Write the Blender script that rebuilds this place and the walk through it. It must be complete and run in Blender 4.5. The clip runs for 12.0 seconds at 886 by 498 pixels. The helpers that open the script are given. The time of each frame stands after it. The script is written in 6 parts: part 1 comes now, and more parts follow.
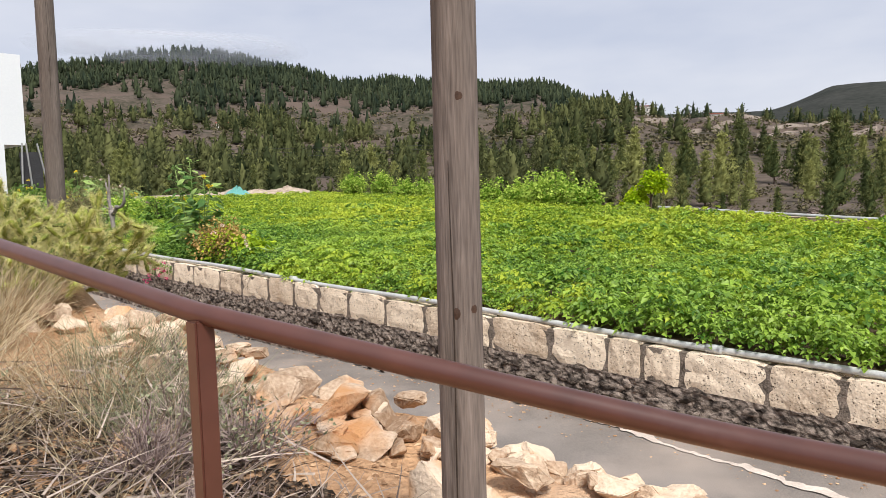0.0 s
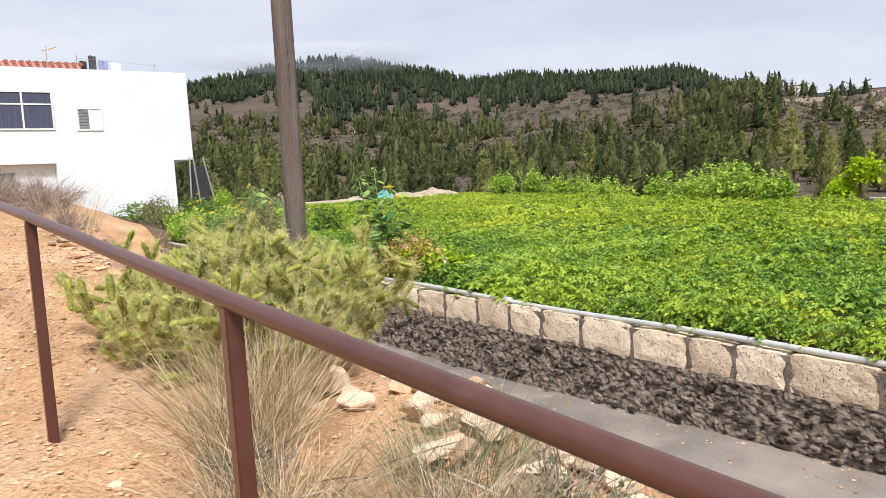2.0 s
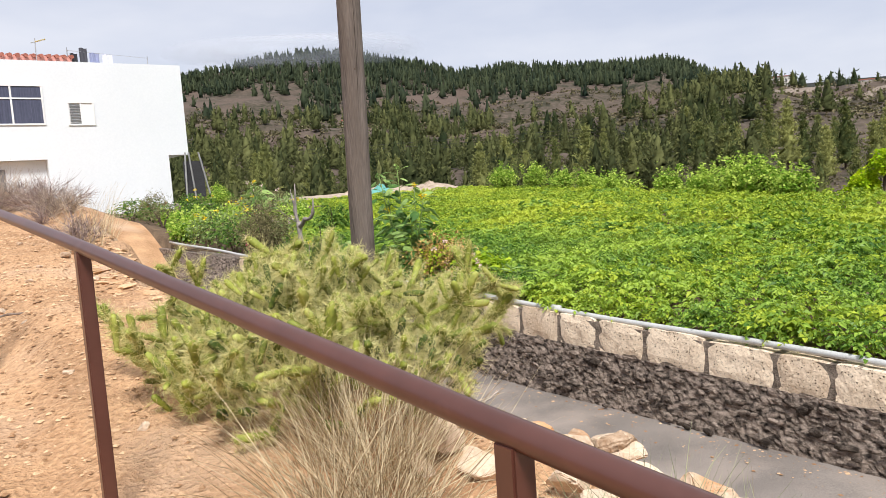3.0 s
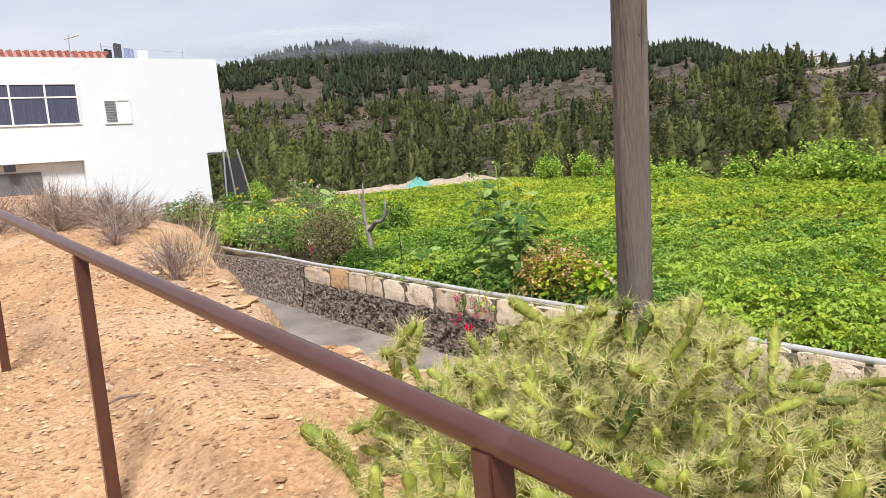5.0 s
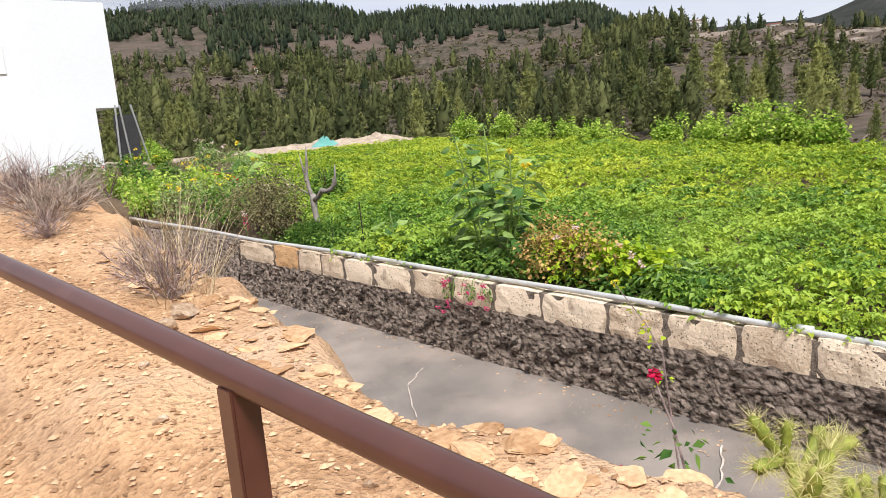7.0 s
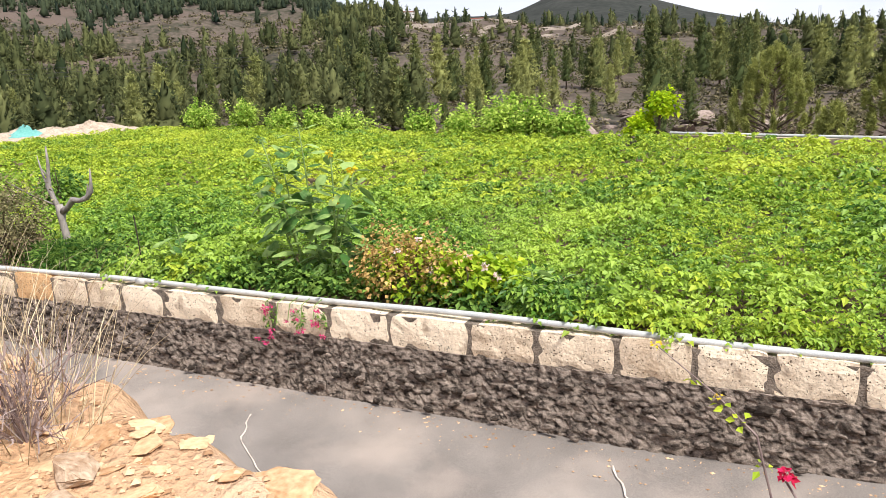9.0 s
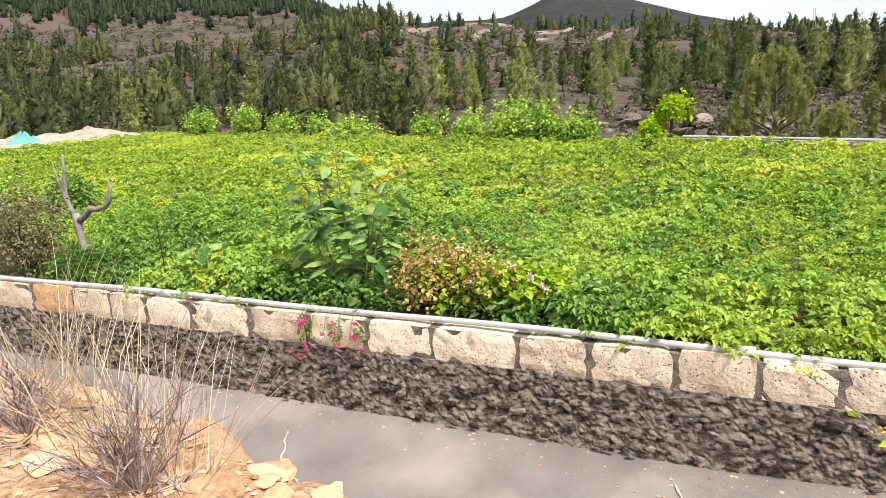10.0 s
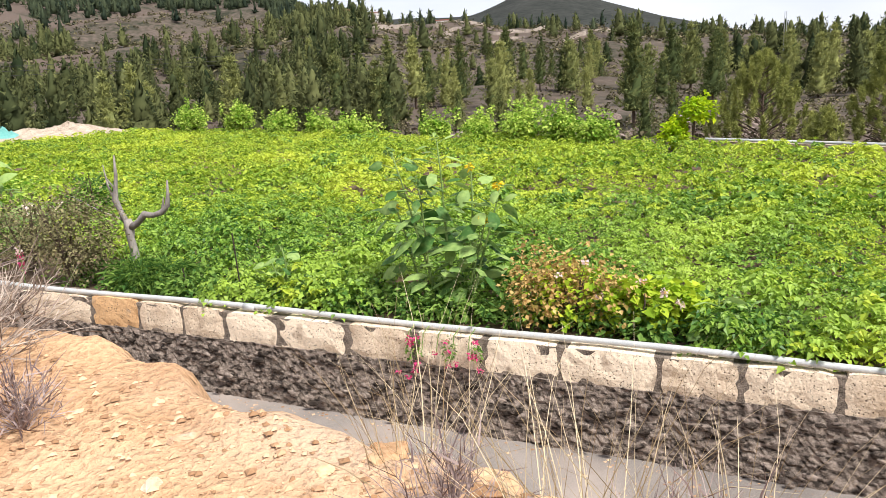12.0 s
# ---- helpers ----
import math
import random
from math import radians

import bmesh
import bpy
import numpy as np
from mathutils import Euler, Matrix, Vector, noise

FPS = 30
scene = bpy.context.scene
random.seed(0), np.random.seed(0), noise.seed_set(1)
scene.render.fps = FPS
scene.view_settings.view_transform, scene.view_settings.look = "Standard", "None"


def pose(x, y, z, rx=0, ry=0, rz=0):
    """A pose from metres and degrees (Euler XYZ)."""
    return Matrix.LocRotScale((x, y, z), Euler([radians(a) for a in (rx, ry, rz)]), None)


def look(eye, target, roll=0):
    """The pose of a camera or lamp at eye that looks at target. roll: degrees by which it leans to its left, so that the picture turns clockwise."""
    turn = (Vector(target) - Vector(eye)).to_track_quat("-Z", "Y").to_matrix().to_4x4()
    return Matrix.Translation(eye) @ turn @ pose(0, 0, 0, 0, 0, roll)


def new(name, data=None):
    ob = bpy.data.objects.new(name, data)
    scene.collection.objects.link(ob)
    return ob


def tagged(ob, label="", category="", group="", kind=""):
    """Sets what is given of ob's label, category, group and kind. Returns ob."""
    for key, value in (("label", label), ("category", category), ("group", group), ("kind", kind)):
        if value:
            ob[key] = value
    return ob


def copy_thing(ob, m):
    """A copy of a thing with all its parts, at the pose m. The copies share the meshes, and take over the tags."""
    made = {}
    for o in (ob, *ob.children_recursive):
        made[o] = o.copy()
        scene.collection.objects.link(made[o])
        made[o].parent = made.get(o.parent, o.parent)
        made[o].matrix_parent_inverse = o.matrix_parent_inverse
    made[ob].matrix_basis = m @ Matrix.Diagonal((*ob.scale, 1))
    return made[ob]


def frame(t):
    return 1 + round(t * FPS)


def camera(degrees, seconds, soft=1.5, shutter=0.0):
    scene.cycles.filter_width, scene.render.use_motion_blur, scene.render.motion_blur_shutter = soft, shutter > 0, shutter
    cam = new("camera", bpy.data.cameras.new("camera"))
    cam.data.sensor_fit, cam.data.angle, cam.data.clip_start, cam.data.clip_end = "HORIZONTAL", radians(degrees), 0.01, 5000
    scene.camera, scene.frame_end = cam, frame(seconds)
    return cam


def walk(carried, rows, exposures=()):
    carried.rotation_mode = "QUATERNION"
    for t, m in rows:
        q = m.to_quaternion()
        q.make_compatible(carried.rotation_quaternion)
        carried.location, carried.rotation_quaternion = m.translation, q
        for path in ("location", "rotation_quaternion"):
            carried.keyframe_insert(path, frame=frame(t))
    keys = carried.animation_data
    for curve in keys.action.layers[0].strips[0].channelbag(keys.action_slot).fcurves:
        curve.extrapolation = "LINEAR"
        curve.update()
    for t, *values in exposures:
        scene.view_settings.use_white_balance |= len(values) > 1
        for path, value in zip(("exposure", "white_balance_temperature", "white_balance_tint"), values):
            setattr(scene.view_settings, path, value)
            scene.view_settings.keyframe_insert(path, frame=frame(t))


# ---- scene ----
cam = camera(61.4, 12.0, soft=0.65)
METRES, EYE, TILT, LEAN, TURN = 10.5, 1.25, 0.0, 0.0, -46.0
ROWS = [
    (0.0, 0.0, 0.0, 0.0, -0.12, -4.82, 1.44),
    (0.5, -0.0213, 0.0299, 0.0063, -5.0, -5.73, 2.36),
    (1.0, -0.0563, 0.0526, 0.0128, -1.92, -5.64, 3.14),
    (1.5, -0.088, 0.0832, 0.0139, 5.19, -5.04, 3.76),
    (2.0, -0.1239, 0.1136, 0.0199, 9.73, -4.65, 3.69),
    (2.5, -0.1614, 0.1446, 0.0267, 9.13, -5.17, 3.74),
    (4.5, -0.2977, 0.2693, 0.0479, 9.43, -5.61, 5.11),
    (5.0, -0.3353, 0.2996, 0.0546, 10.45, -5.91, 5.24),
    (5.5, -0.3714, 0.3342, 0.0609, 10.93, -6.47, 5.39),
    (6.0, -0.4078, 0.3606, 0.0647, 10.17, -7.22, 5.38),
    (6.5, -0.4376, 0.3921, 0.0655, 7.31, -8.38, 5.25),
    (7.0, -0.4688, 0.4274, 0.0712, 2.19, -9.79, 4.83),
    (7.5, -0.4992, 0.458, 0.0766, -3.84, -11.1, 4.41),
    (9.5, -0.5832, 0.5643, 0.0942, -20.21, -12.49, 4.09),
    (10.0, -0.6013, 0.5824, 0.0952, -19.32, -12.2, 4.29),
    (10.5, -0.6341, 0.601, 0.1009, -17.19, -11.88, 4.41),
    (11.0, -0.6633, 0.6288, 0.1032, -14.04, -11.64, 4.59),
    (11.5, -0.6855, 0.652, 0.1048, -16.1, -12.04, 4.06),
    (12.0, -0.7177, 0.6759, 0.1099, -21.8, -12.57, 3.64),
]
walk(cam, [(t, pose(0, 0, EYE, TILT, LEAN, TURN) @ pose(METRES * x, METRES * y, METRES * z, 90 + pitch, roll, yaw)) for t, x, y, z, yaw, pitch, roll in ROWS],
     exposures=[(0.0, 0.31), (1.0, 0.49), (2.5, 0.42), (5.5, 0.38), (7.5, 0.50), (9.5, 0.77), (12.0, 0.71)])

# ---- light: bright overcast, high thin cloud, soft sun behind the walker ----
SUN_EL, SUN_AZ = 52.0, 205.0
world = bpy.data.worlds.new("overcast_sky")
scene.world = world
world.use_nodes = True
wn, wl = world.node_tree.nodes, world.node_tree.links
wn.clear()
w_out, w_bg = wn.new("ShaderNodeOutputWorld"), wn.new("ShaderNodeBackground")
w_sky = wn.new("ShaderNodeTexSky")
w_sky.sky_type, w_sky.sun_disc = "NISHITA", False
w_sky.sun_elevation, w_sky.sun_rotation = radians(SUN_EL), radians(SUN_AZ)
w_gain = wn.new("ShaderNodeVectorMath")
w_gain.operation = "SCALE"
w_gain.inputs["Scale"].default_value = 0.10
w_co, w_map, w_noise, w_ramp, w_mix = (wn.new("ShaderNodeTexCoord"), wn.new("ShaderNodeMapping"), wn.new("ShaderNodeTexNoise"),
                                       wn.new("ShaderNodeValToRGB"), wn.new("ShaderNodeMix"))
w_map.inputs["Scale"].default_value = (1.2, 1.2, 4.0)
w_noise.inputs["Scale"].default_value, w_noise.inputs["Detail"].default_value = 2.2, 5.0
w_ramp.color_ramp.elements[0].position, w_ramp.color_ramp.elements[0].color = 0.32, (0.60, 0.645, 0.78, 1)
w_ramp.color_ramp.elements[1].position, w_ramp.color_ramp.elements[1].color = 0.70, (0.84, 0.85, 0.92, 1)
w_mix.data_type = "RGBA"
w_mix.inputs["Factor"].default_value = 0.9
wl.new(w_co.outputs["Generated"], w_map.inputs["Vector"])
wl.new(w_map.outputs["Vector"], w_noise.inputs["Vector"])
wl.new(w_noise.outputs["Fac"], w_ramp.inputs["Fac"])
wl.new(w_sky.outputs["Color"], w_gain.inputs[0])
wl.new(w_gain.outputs["Vector"], w_mix.inputs["A"])
wl.new(w_ramp.outputs["Color"], w_mix.inputs["B"])
wl.new(w_mix.outputs["Result"], w_bg.inputs["Color"])
w_bg.inputs["Strength"].default_value = 0.82
wl.new(w_bg.outputs["Background"], w_out.inputs["Surface"])
sun = new("sun", bpy.data.lights.new("sun", "SUN"))
sun.data.energy, sun.data.angle, sun.data.color = 3.8, radians(14), (1.0, 0.97, 0.925)
sun_dir = Vector((math.sin(radians(SUN_AZ)) * math.cos(radians(SUN_EL)), math.cos(radians(SUN_AZ)) * math.cos(radians(SUN_EL)), math.sin(radians(SUN_EL))))
sun.matrix_world = look(sun_dir * 50, (0, 0, 0))


# ---- materials ----
def material(name, dark, light, scale=4.0, fine=60.0, rough=0.85, bump=0.3, spread=(0.3, 0.7), metal=0.0, dist=0.01, per_island=0.0,
             per_object=0.0, tint=None, tint_scale=0.6, tint_span=(0.5, 0.7), coat=0.0, stretch=(1, 1, 1), see_through=0.0, spec=0.35):
    """A surface with two colours mixed by coarse and fine noise, an optional third colour for stains and painted shade,
    relief, and per-piece variation.
    """
    m = bpy.data.materials.new(name)
    m.use_nodes = True
    n, l = m.node_tree.nodes, m.node_tree.links
    bsdf = n["Principled BSDF"]
    co, mp = n.new("ShaderNodeTexCoord"), n.new("ShaderNodeMapping")
    geo = n.new("ShaderNodeNewGeometry")
    mp.inputs["Scale"].default_value = stretch
    l.new(geo.outputs["Position"], mp.inputs["Vector"])
    big, small = n.new("ShaderNodeTexNoise"), n.new("ShaderNodeTexNoise")
    for tex, s in ((big, scale), (small, fine)):
        tex.inputs["Scale"].default_value, tex.inputs["Detail"].default_value = s, 4.0
        l.new(mp.outputs["Vector"], tex.inputs["Vector"])
    add = n.new("ShaderNodeMath")
    add.operation = "MULTIPLY_ADD"
    add.inputs[1].default_value = 0.5
    half = n.new("ShaderNodeMath")
    half.operation = "MULTIPLY"
    half.inputs[1].default_value = 0.5
    l.new(big.outputs["Fac"], half.inputs[0])
    l.new(small.outputs["Fac"], add.inputs[0])
    l.new(half.outputs[0], add.inputs[2])
    last = add.outputs[0]
    for source, amount in ((geo.outputs["Random Per Island"], per_island), (n.new("ShaderNodeObjectInfo").outputs["Random"], per_object)):
        if amount:
            vary = n.new("ShaderNodeMath")
            vary.operation = "MULTIPLY_ADD"
            vary.inputs[1].default_value = amount
            l.new(source, vary.inputs[0])
            sub = n.new("ShaderNodeMath")
            sub.operation = "SUBTRACT"
            sub.inputs[1].default_value = amount / 2
            l.new(last, sub.inputs[0])
            l.new(sub.outputs[0], vary.inputs[2])
            last = vary.outputs[0]
    ramp = n.new("ShaderNodeValToRGB")
    ramp.color_ramp.elements[0].position, ramp.color_ramp.elements[0].color = spread[0], (*dark, 1)
    ramp.color_ramp.elements[1].position, ramp.color_ramp.elements[1].color = spread[1], (*light, 1)
    l.new(last, ramp.inputs["Fac"])
    colour = ramp.outputs["Color"]
    if tint:
        stain_or_shade, sr, mix = n.new("ShaderNodeTexNoise"), n.new("ShaderNodeMapRange"), n.new("ShaderNodeMix")
        stain_or_shade.inputs["Scale"].default_value, stain_or_shade.inputs["Detail"].default_value = tint_scale, 5.0
        l.new(mp.outputs["Vector"], stain_or_shade.inputs["Vector"])
        sr.inputs["From Min"].default_value, sr.inputs["From Max"].default_value = tint_span
        l.new(stain_or_shade.outputs["Fac"], sr.inputs["Value"])
        mix.data_type = "RGBA"
        l.new(sr.outputs["Result"], mix.inputs["Factor"])
        l.new(colour, mix.inputs["A"])
        mix.inputs["B"].default_value = (*tint, 1)
        colour = mix.outputs["Result"]
    l.new(colour, bsdf.inputs["Base Color"])
    bsdf.inputs["Roughness"].default_value, bsdf.inputs["Metallic"].default_value = rough, metal
    bsdf.inputs["Coat Weight"].default_value = coat
    bsdf.inputs["Specular IOR Level"].default_value = spec
    if bump:
        b = n.new("ShaderNodeBump")
        b.inputs["Strength"].default_value, b.inputs["Distance"].default_value = bump, dist
        l.new(last, b.inputs["Height"])
        l.new(b.outputs["Normal"], bsdf.inputs["Normal"])
    if see_through:
        tr, mx = n.new("ShaderNodeBsdfTranslucent"), n.new("ShaderNodeMixShader")
        l.new(colour, tr.inputs["Color"])
        mx.inputs["Fac"].default_value = see_through
        l.new(bsdf.outputs["BSDF"], mx.inputs[1])
        l.new(tr.outputs["BSDF"], mx.inputs[2])
        l.new(mx.outputs["Shader"], n["Material Output"].inputs["Surface"])
    return m


M_SOIL = material("orange_soil", (0.29, 0.155, 0.078), (0.71, 0.445, 0.255), scale=1.6, fine=34, bump=1.0, dist=0.075, tint=(0.58, 0.40, 0.27), tint_scale=0.9, tint_span=(0.5, 0.75), spec=0.1)
M_FIELD_SOIL = material("garden_earth", (0.06, 0.04, 0.028), (0.20, 0.14, 0.09), scale=3, fine=40, bump=0.8, dist=0.02, spec=0.1)
M_HILL = material("hillside_scrub", (0.026, 0.030, 0.017), (0.135, 0.104, 0.085), scale=0.06, fine=0.5, bump=0.9, dist=0.8, spread=(0.36, 0.64), tint=(0.115, 0.086, 0.070), tint_scale=0.025, tint_span=(0.46, 0.62), spec=0.05)
M_ROAD = material("worn_asphalt_road", (0.115, 0.10, 0.09), (0.31, 0.27, 0.24), scale=1.3, fine=90, bump=0.8, dist=0.007, rough=0.72, tint=(0.37, 0.305, 0.26), tint_scale=0.9, tint_span=(0.48, 0.76))
M_CRACK = material("pale_cracked_concrete", (0.42, 0.35, 0.30), (0.74, 0.64, 0.56), scale=6, fine=60, bump=0.6)
M_GRAVEL = material("pale_sandy_gravel", (0.22, 0.165, 0.12), (0.62, 0.51, 0.40), scale=2.2, fine=11, bump=1.0, dist=0.10, spec=0.1)
def pitted_stone(name, dark, light):
    """Porous volcanic stone: mottled cream with small dark pits and a brown mortar film in patches."""
    m = material(name, dark, light, scale=4.0, fine=55, bump=0, per_object=0.25, spread=(0.30, 0.60), tint=(0.44, 0.34, 0.25), tint_scale=5.0, tint_span=(0.60, 0.72), spec=0.15)
    n, l = m.node_tree.nodes, m.node_tree.links
    bsdf = n["Principled BSDF"]
    base = bsdf.inputs["Base Color"].links[0].from_socket
    geo = n.new("ShaderNodeNewGeometry")
    pits = []
    for scale, reach in ((34, 0.30), (85, 0.34)):
        cell, edge, patch, gate = n.new("ShaderNodeTexVoronoi"), n.new("ShaderNodeMapRange"), n.new("ShaderNodeTexNoise"), n.new("ShaderNodeMath")
        cell.inputs["Scale"].default_value, patch.inputs["Scale"].default_value = scale, scale * 0.32
        l.new(geo.outputs["Position"], cell.inputs["Vector"])
        l.new(geo.outputs["Position"], patch.inputs["Vector"])
        edge.inputs["From Min"].default_value, edge.inputs["From Max"].default_value = reach, reach * 0.45
        l.new(cell.outputs["Distance"], edge.inputs["Value"])
        ramp = n.new("ShaderNodeMapRange")
        ramp.inputs["From Min"].default_value, ramp.inputs["From Max"].default_value = 0.50, 0.56
        l.new(patch.outputs["Fac"], ramp.inputs["Value"])
        gate.operation = "MULTIPLY"
        l.new(edge.outputs["Result"], gate.inputs[0])
        l.new(ramp.outputs["Result"], gate.inputs[1])
        pits.append(gate.outputs[0])
    both, mix, bump = n.new("ShaderNodeMath"), n.new("ShaderNodeMix"), n.new("ShaderNodeBump")
    both.operation = "MAXIMUM"
    l.new(pits[0], both.inputs[0])
    l.new(pits[1], both.inputs[1])
    mix.data_type = "RGBA"
    l.new(both.outputs[0], mix.inputs["Factor"])
    l.new(base, mix.inputs["A"])
    mix.inputs["B"].default_value = (0.11, 0.075, 0.055, 1)
    l.new(mix.outputs["Result"], bsdf.inputs["Base Color"])
    rough, sub = n.new("ShaderNodeTexNoise"), n.new("ShaderNodeMath")
    rough.inputs["Scale"].default_value, rough.inputs["Detail"].default_value = 28, 6
    l.new(geo.outputs["Position"], rough.inputs["Vector"])
    sub.operation = "SUBTRACT"
    l.new(rough.outputs["Fac"], sub.inputs[0])
    l.new(both.outputs[0], sub.inputs[1])
    bump.inputs["Strength"].default_value, bump.inputs["Distance"].default_value = 0.9, 0.012
    l.new(sub.outputs[0], bump.inputs["Height"])
    l.new(bump.outputs["Normal"], bsdf.inputs["Normal"])
    return m


M_BLOCK = pitted_stone("pale_volcanic_stone", (0.54, 0.41, 0.29), (0.89, 0.745, 0.575))
M_BLOCK_ORANGE = pitted_stone("orange_volcanic_stone", (0.40, 0.21, 0.09), (0.70, 0.44, 0.23))
M_MORTAR = material("grey_brown_mortar", (0.075, 0.058, 0.045), (0.31, 0.25, 0.20), scale=11, fine=70, bump=1.0, dist=0.03, spread=(0.38, 0.64))
# dark clinker; the near-black blotches paint cavity shade into its colour
M_LAVA = material("dark_lava_rubble_shaded_pits", (0.042, 0.032, 0.025), (0.33, 0.265, 0.22), scale=14, fine=130, bump=1.0, dist=0.02, spread=(0.38, 0.66), per_object=0.3, spec=0.2, tint=(0.028, 0.021, 0.017), tint_scale=17, tint_span=(0.46, 0.64), stretch=(1, 0.8, 1.6))
M_RAIL = material("brown_painted_steel", (0.062, 0.020, 0.013), (0.104, 0.036, 0.025), scale=2, fine=14, rough=0.40, bump=0.06, dist=0.001, coat=0.2, spec=0.6, tint=(0.15, 0.075, 0.062), tint_scale=5, tint_span=(0.64, 0.82))
M_PIPE = material("grey_plastic_pipe", (0.36, 0.37, 0.37), (0.58, 0.585, 0.57), scale=4, fine=70, rough=0.55, bump=0.12, tint=(0.33, 0.28, 0.22), tint_scale=2.0, tint_span=(0.58, 0.72))
M_WOOD = material("weathered_pole_wood", (0.055, 0.045, 0.039), (0.235, 0.195, 0.172), scale=4, fine=34, bump=1.0, dist=0.007, stretch=(4.0, 4.0, 0.26), spread=(0.30, 0.68), tint=(0.12, 0.095, 0.08), tint_scale=1.6, tint_span=(0.52, 0.75), spec=0.2)
M_WOOD_DARK = material("dark_wood_crack", (0.015, 0.011, 0.008), (0.05, 0.035, 0.025), scale=9, fine=60)
M_KNOT = material("brown_wood_knot", (0.022, 0.012, 0.008), (0.09, 0.05, 0.033), scale=14, fine=90, bump=0.5)
M_WHITE = material("white_house_paint", (0.66, 0.69, 0.72), (0.72, 0.745, 0.77), scale=0.35, fine=12, bump=0.12, rough=0.7)
M_FRAME = material("white_window_frame", (0.70, 0.71, 0.72), (0.82, 0.82, 0.82), scale=2, fine=30, bump=0, rough=0.4)
M_CURTAIN = material("blue_grey_curtain", (0.035, 0.04, 0.07), (0.10, 0.11, 0.17), scale=3, fine=24, stretch=(6, 1, 0.2), bump=0.3)
M_DARK = material("dark_recess", (0.02, 0.02, 0.022), (0.055, 0.055, 0.06), scale=2, fine=20)
M_GARAGE = material("grey_garage_door", (0.10, 0.105, 0.11), (0.17, 0.175, 0.18), scale=2, fine=20, rough=0.5)
M_TILE = material("red_clay_roof_tile", (0.26, 0.085, 0.06), (0.45, 0.17, 0.12), scale=3, fine=30, bump=0.4)
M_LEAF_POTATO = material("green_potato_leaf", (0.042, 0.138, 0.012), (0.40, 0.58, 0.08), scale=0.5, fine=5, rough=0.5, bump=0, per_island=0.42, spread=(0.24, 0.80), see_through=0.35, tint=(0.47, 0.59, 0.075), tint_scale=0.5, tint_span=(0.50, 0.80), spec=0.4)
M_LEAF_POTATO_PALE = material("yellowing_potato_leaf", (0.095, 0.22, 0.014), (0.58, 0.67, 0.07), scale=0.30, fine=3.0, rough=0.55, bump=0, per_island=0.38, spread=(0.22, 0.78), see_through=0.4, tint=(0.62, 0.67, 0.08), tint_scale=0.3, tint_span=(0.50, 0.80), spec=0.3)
M_LEAF_VINE = material("vine_leaf", (0.15, 0.30, 0.025), (0.60, 0.72, 0.15), scale=0.6, fine=6, bump=0, per_island=0.6, see_through=0.45, spec=0.25)
M_LEAF_YELLOW = material("yellow_green_vine_leaf", (0.26, 0.42, 0.01), (0.60, 0.70, 0.02), scale=0.6, fine=6, bump=0, per_island=0.5, see_through=0.4, spec=0.25)
M_NEEDLE_YOUNG = material("young_pine_needles", (0.10, 0.125, 0.03), (0.44, 0.45, 0.13), scale=0.6, fine=3, bump=0, per_island=0.3, see_through=0.25, spec=0.1)
M_NEEDLE = material("pine_needles", (0.075, 0.10, 0.036), (0.34, 0.35, 0.12), scale=0.10, fine=1.6, bump=0, per_island=0.25, per_object=0.4, see_through=0.25, spec=0.1)
M_FAR_HILL = material("dark_far_hill", (0.020, 0.024, 0.020), (0.055, 0.055, 0.05), scale=0.01, fine=0.08, bump=0.5, dist=2.0, spec=0.02)
# darker and bluer than the nearer needles: distance haze mixed into the colour
M_NEEDLE_FAR = material("distant_pine_needles", (0.022, 0.036, 0.026), (0.095, 0.115, 0.06), scale=0.012, fine=0.2, bump=0, per_island=0.25, see_through=0.25, spec=0.05)
M_NEEDLE_MID = material("olive_pine_needles", (0.030, 0.044, 0.020), (0.175, 0.185, 0.072), scale=0.03, fine=0.3, bump=0, per_island=0.3, see_through=0.25, spec=0.05)
M_BARK = material("pine_bark", (0.05, 0.035, 0.025), (0.16, 0.11, 0.08), scale=3, fine=20, stretch=(1, 1, 0.3), bump=0.6, dist=0.03)


# ---- building helpers ----
def np_mesh(name, verts, faces, mats=(), index=None, smooth=False):
    """A mesh from arrays of vertices and of triangles or quads."""
    verts, faces = np.asarray(verts, dtype=np.float32), np.asarray(faces, dtype=np.int32)
    me = bpy.data.meshes.new(name)
    me.vertices.add(len(verts))
    me.vertices.foreach_set("co", verts.ravel())
    k = faces.shape[1]
    me.loops.add(faces.size)
    me.loops.foreach_set("vertex_index", faces.ravel())
    me.polygons.add(len(faces))
    me.polygons.foreach_set("loop_start", np.arange(0, faces.size, k, dtype=np.int32))
    for m in mats:
        me.materials.append(m)
    if index is not None:
        me.polygons.foreach_set("material_index", np.asarray(index, dtype=np.int32))
    me.polygons.foreach_set("use_smooth", np.full(len(faces), smooth))
    me.update(calc_edges=True)
    return me


def part(name, bm, mat, parent=None, label="", smooth=False):
    """Links a bmesh as one mesh object under a thing or a part."""
    me = bpy.data.meshes.new(name)
    bmesh.ops.recalc_face_normals(bm, faces=bm.faces)
    bm.to_mesh(me)
    bm.free()
    me.materials.append(mat)
    if smooth:
        me.polygons.foreach_set("use_smooth", np.ones(len(me.polygons), dtype=bool))
    ob = new(name, me)
    if parent:
        ob.parent = parent
    if label:
        ob["label"] = label
    return ob


def thing(name, label, category, group="", kind="", at=(0, 0, 0)):
    ob = new(name)
    ob.location = at
    return tagged(ob, label, category, group, kind)


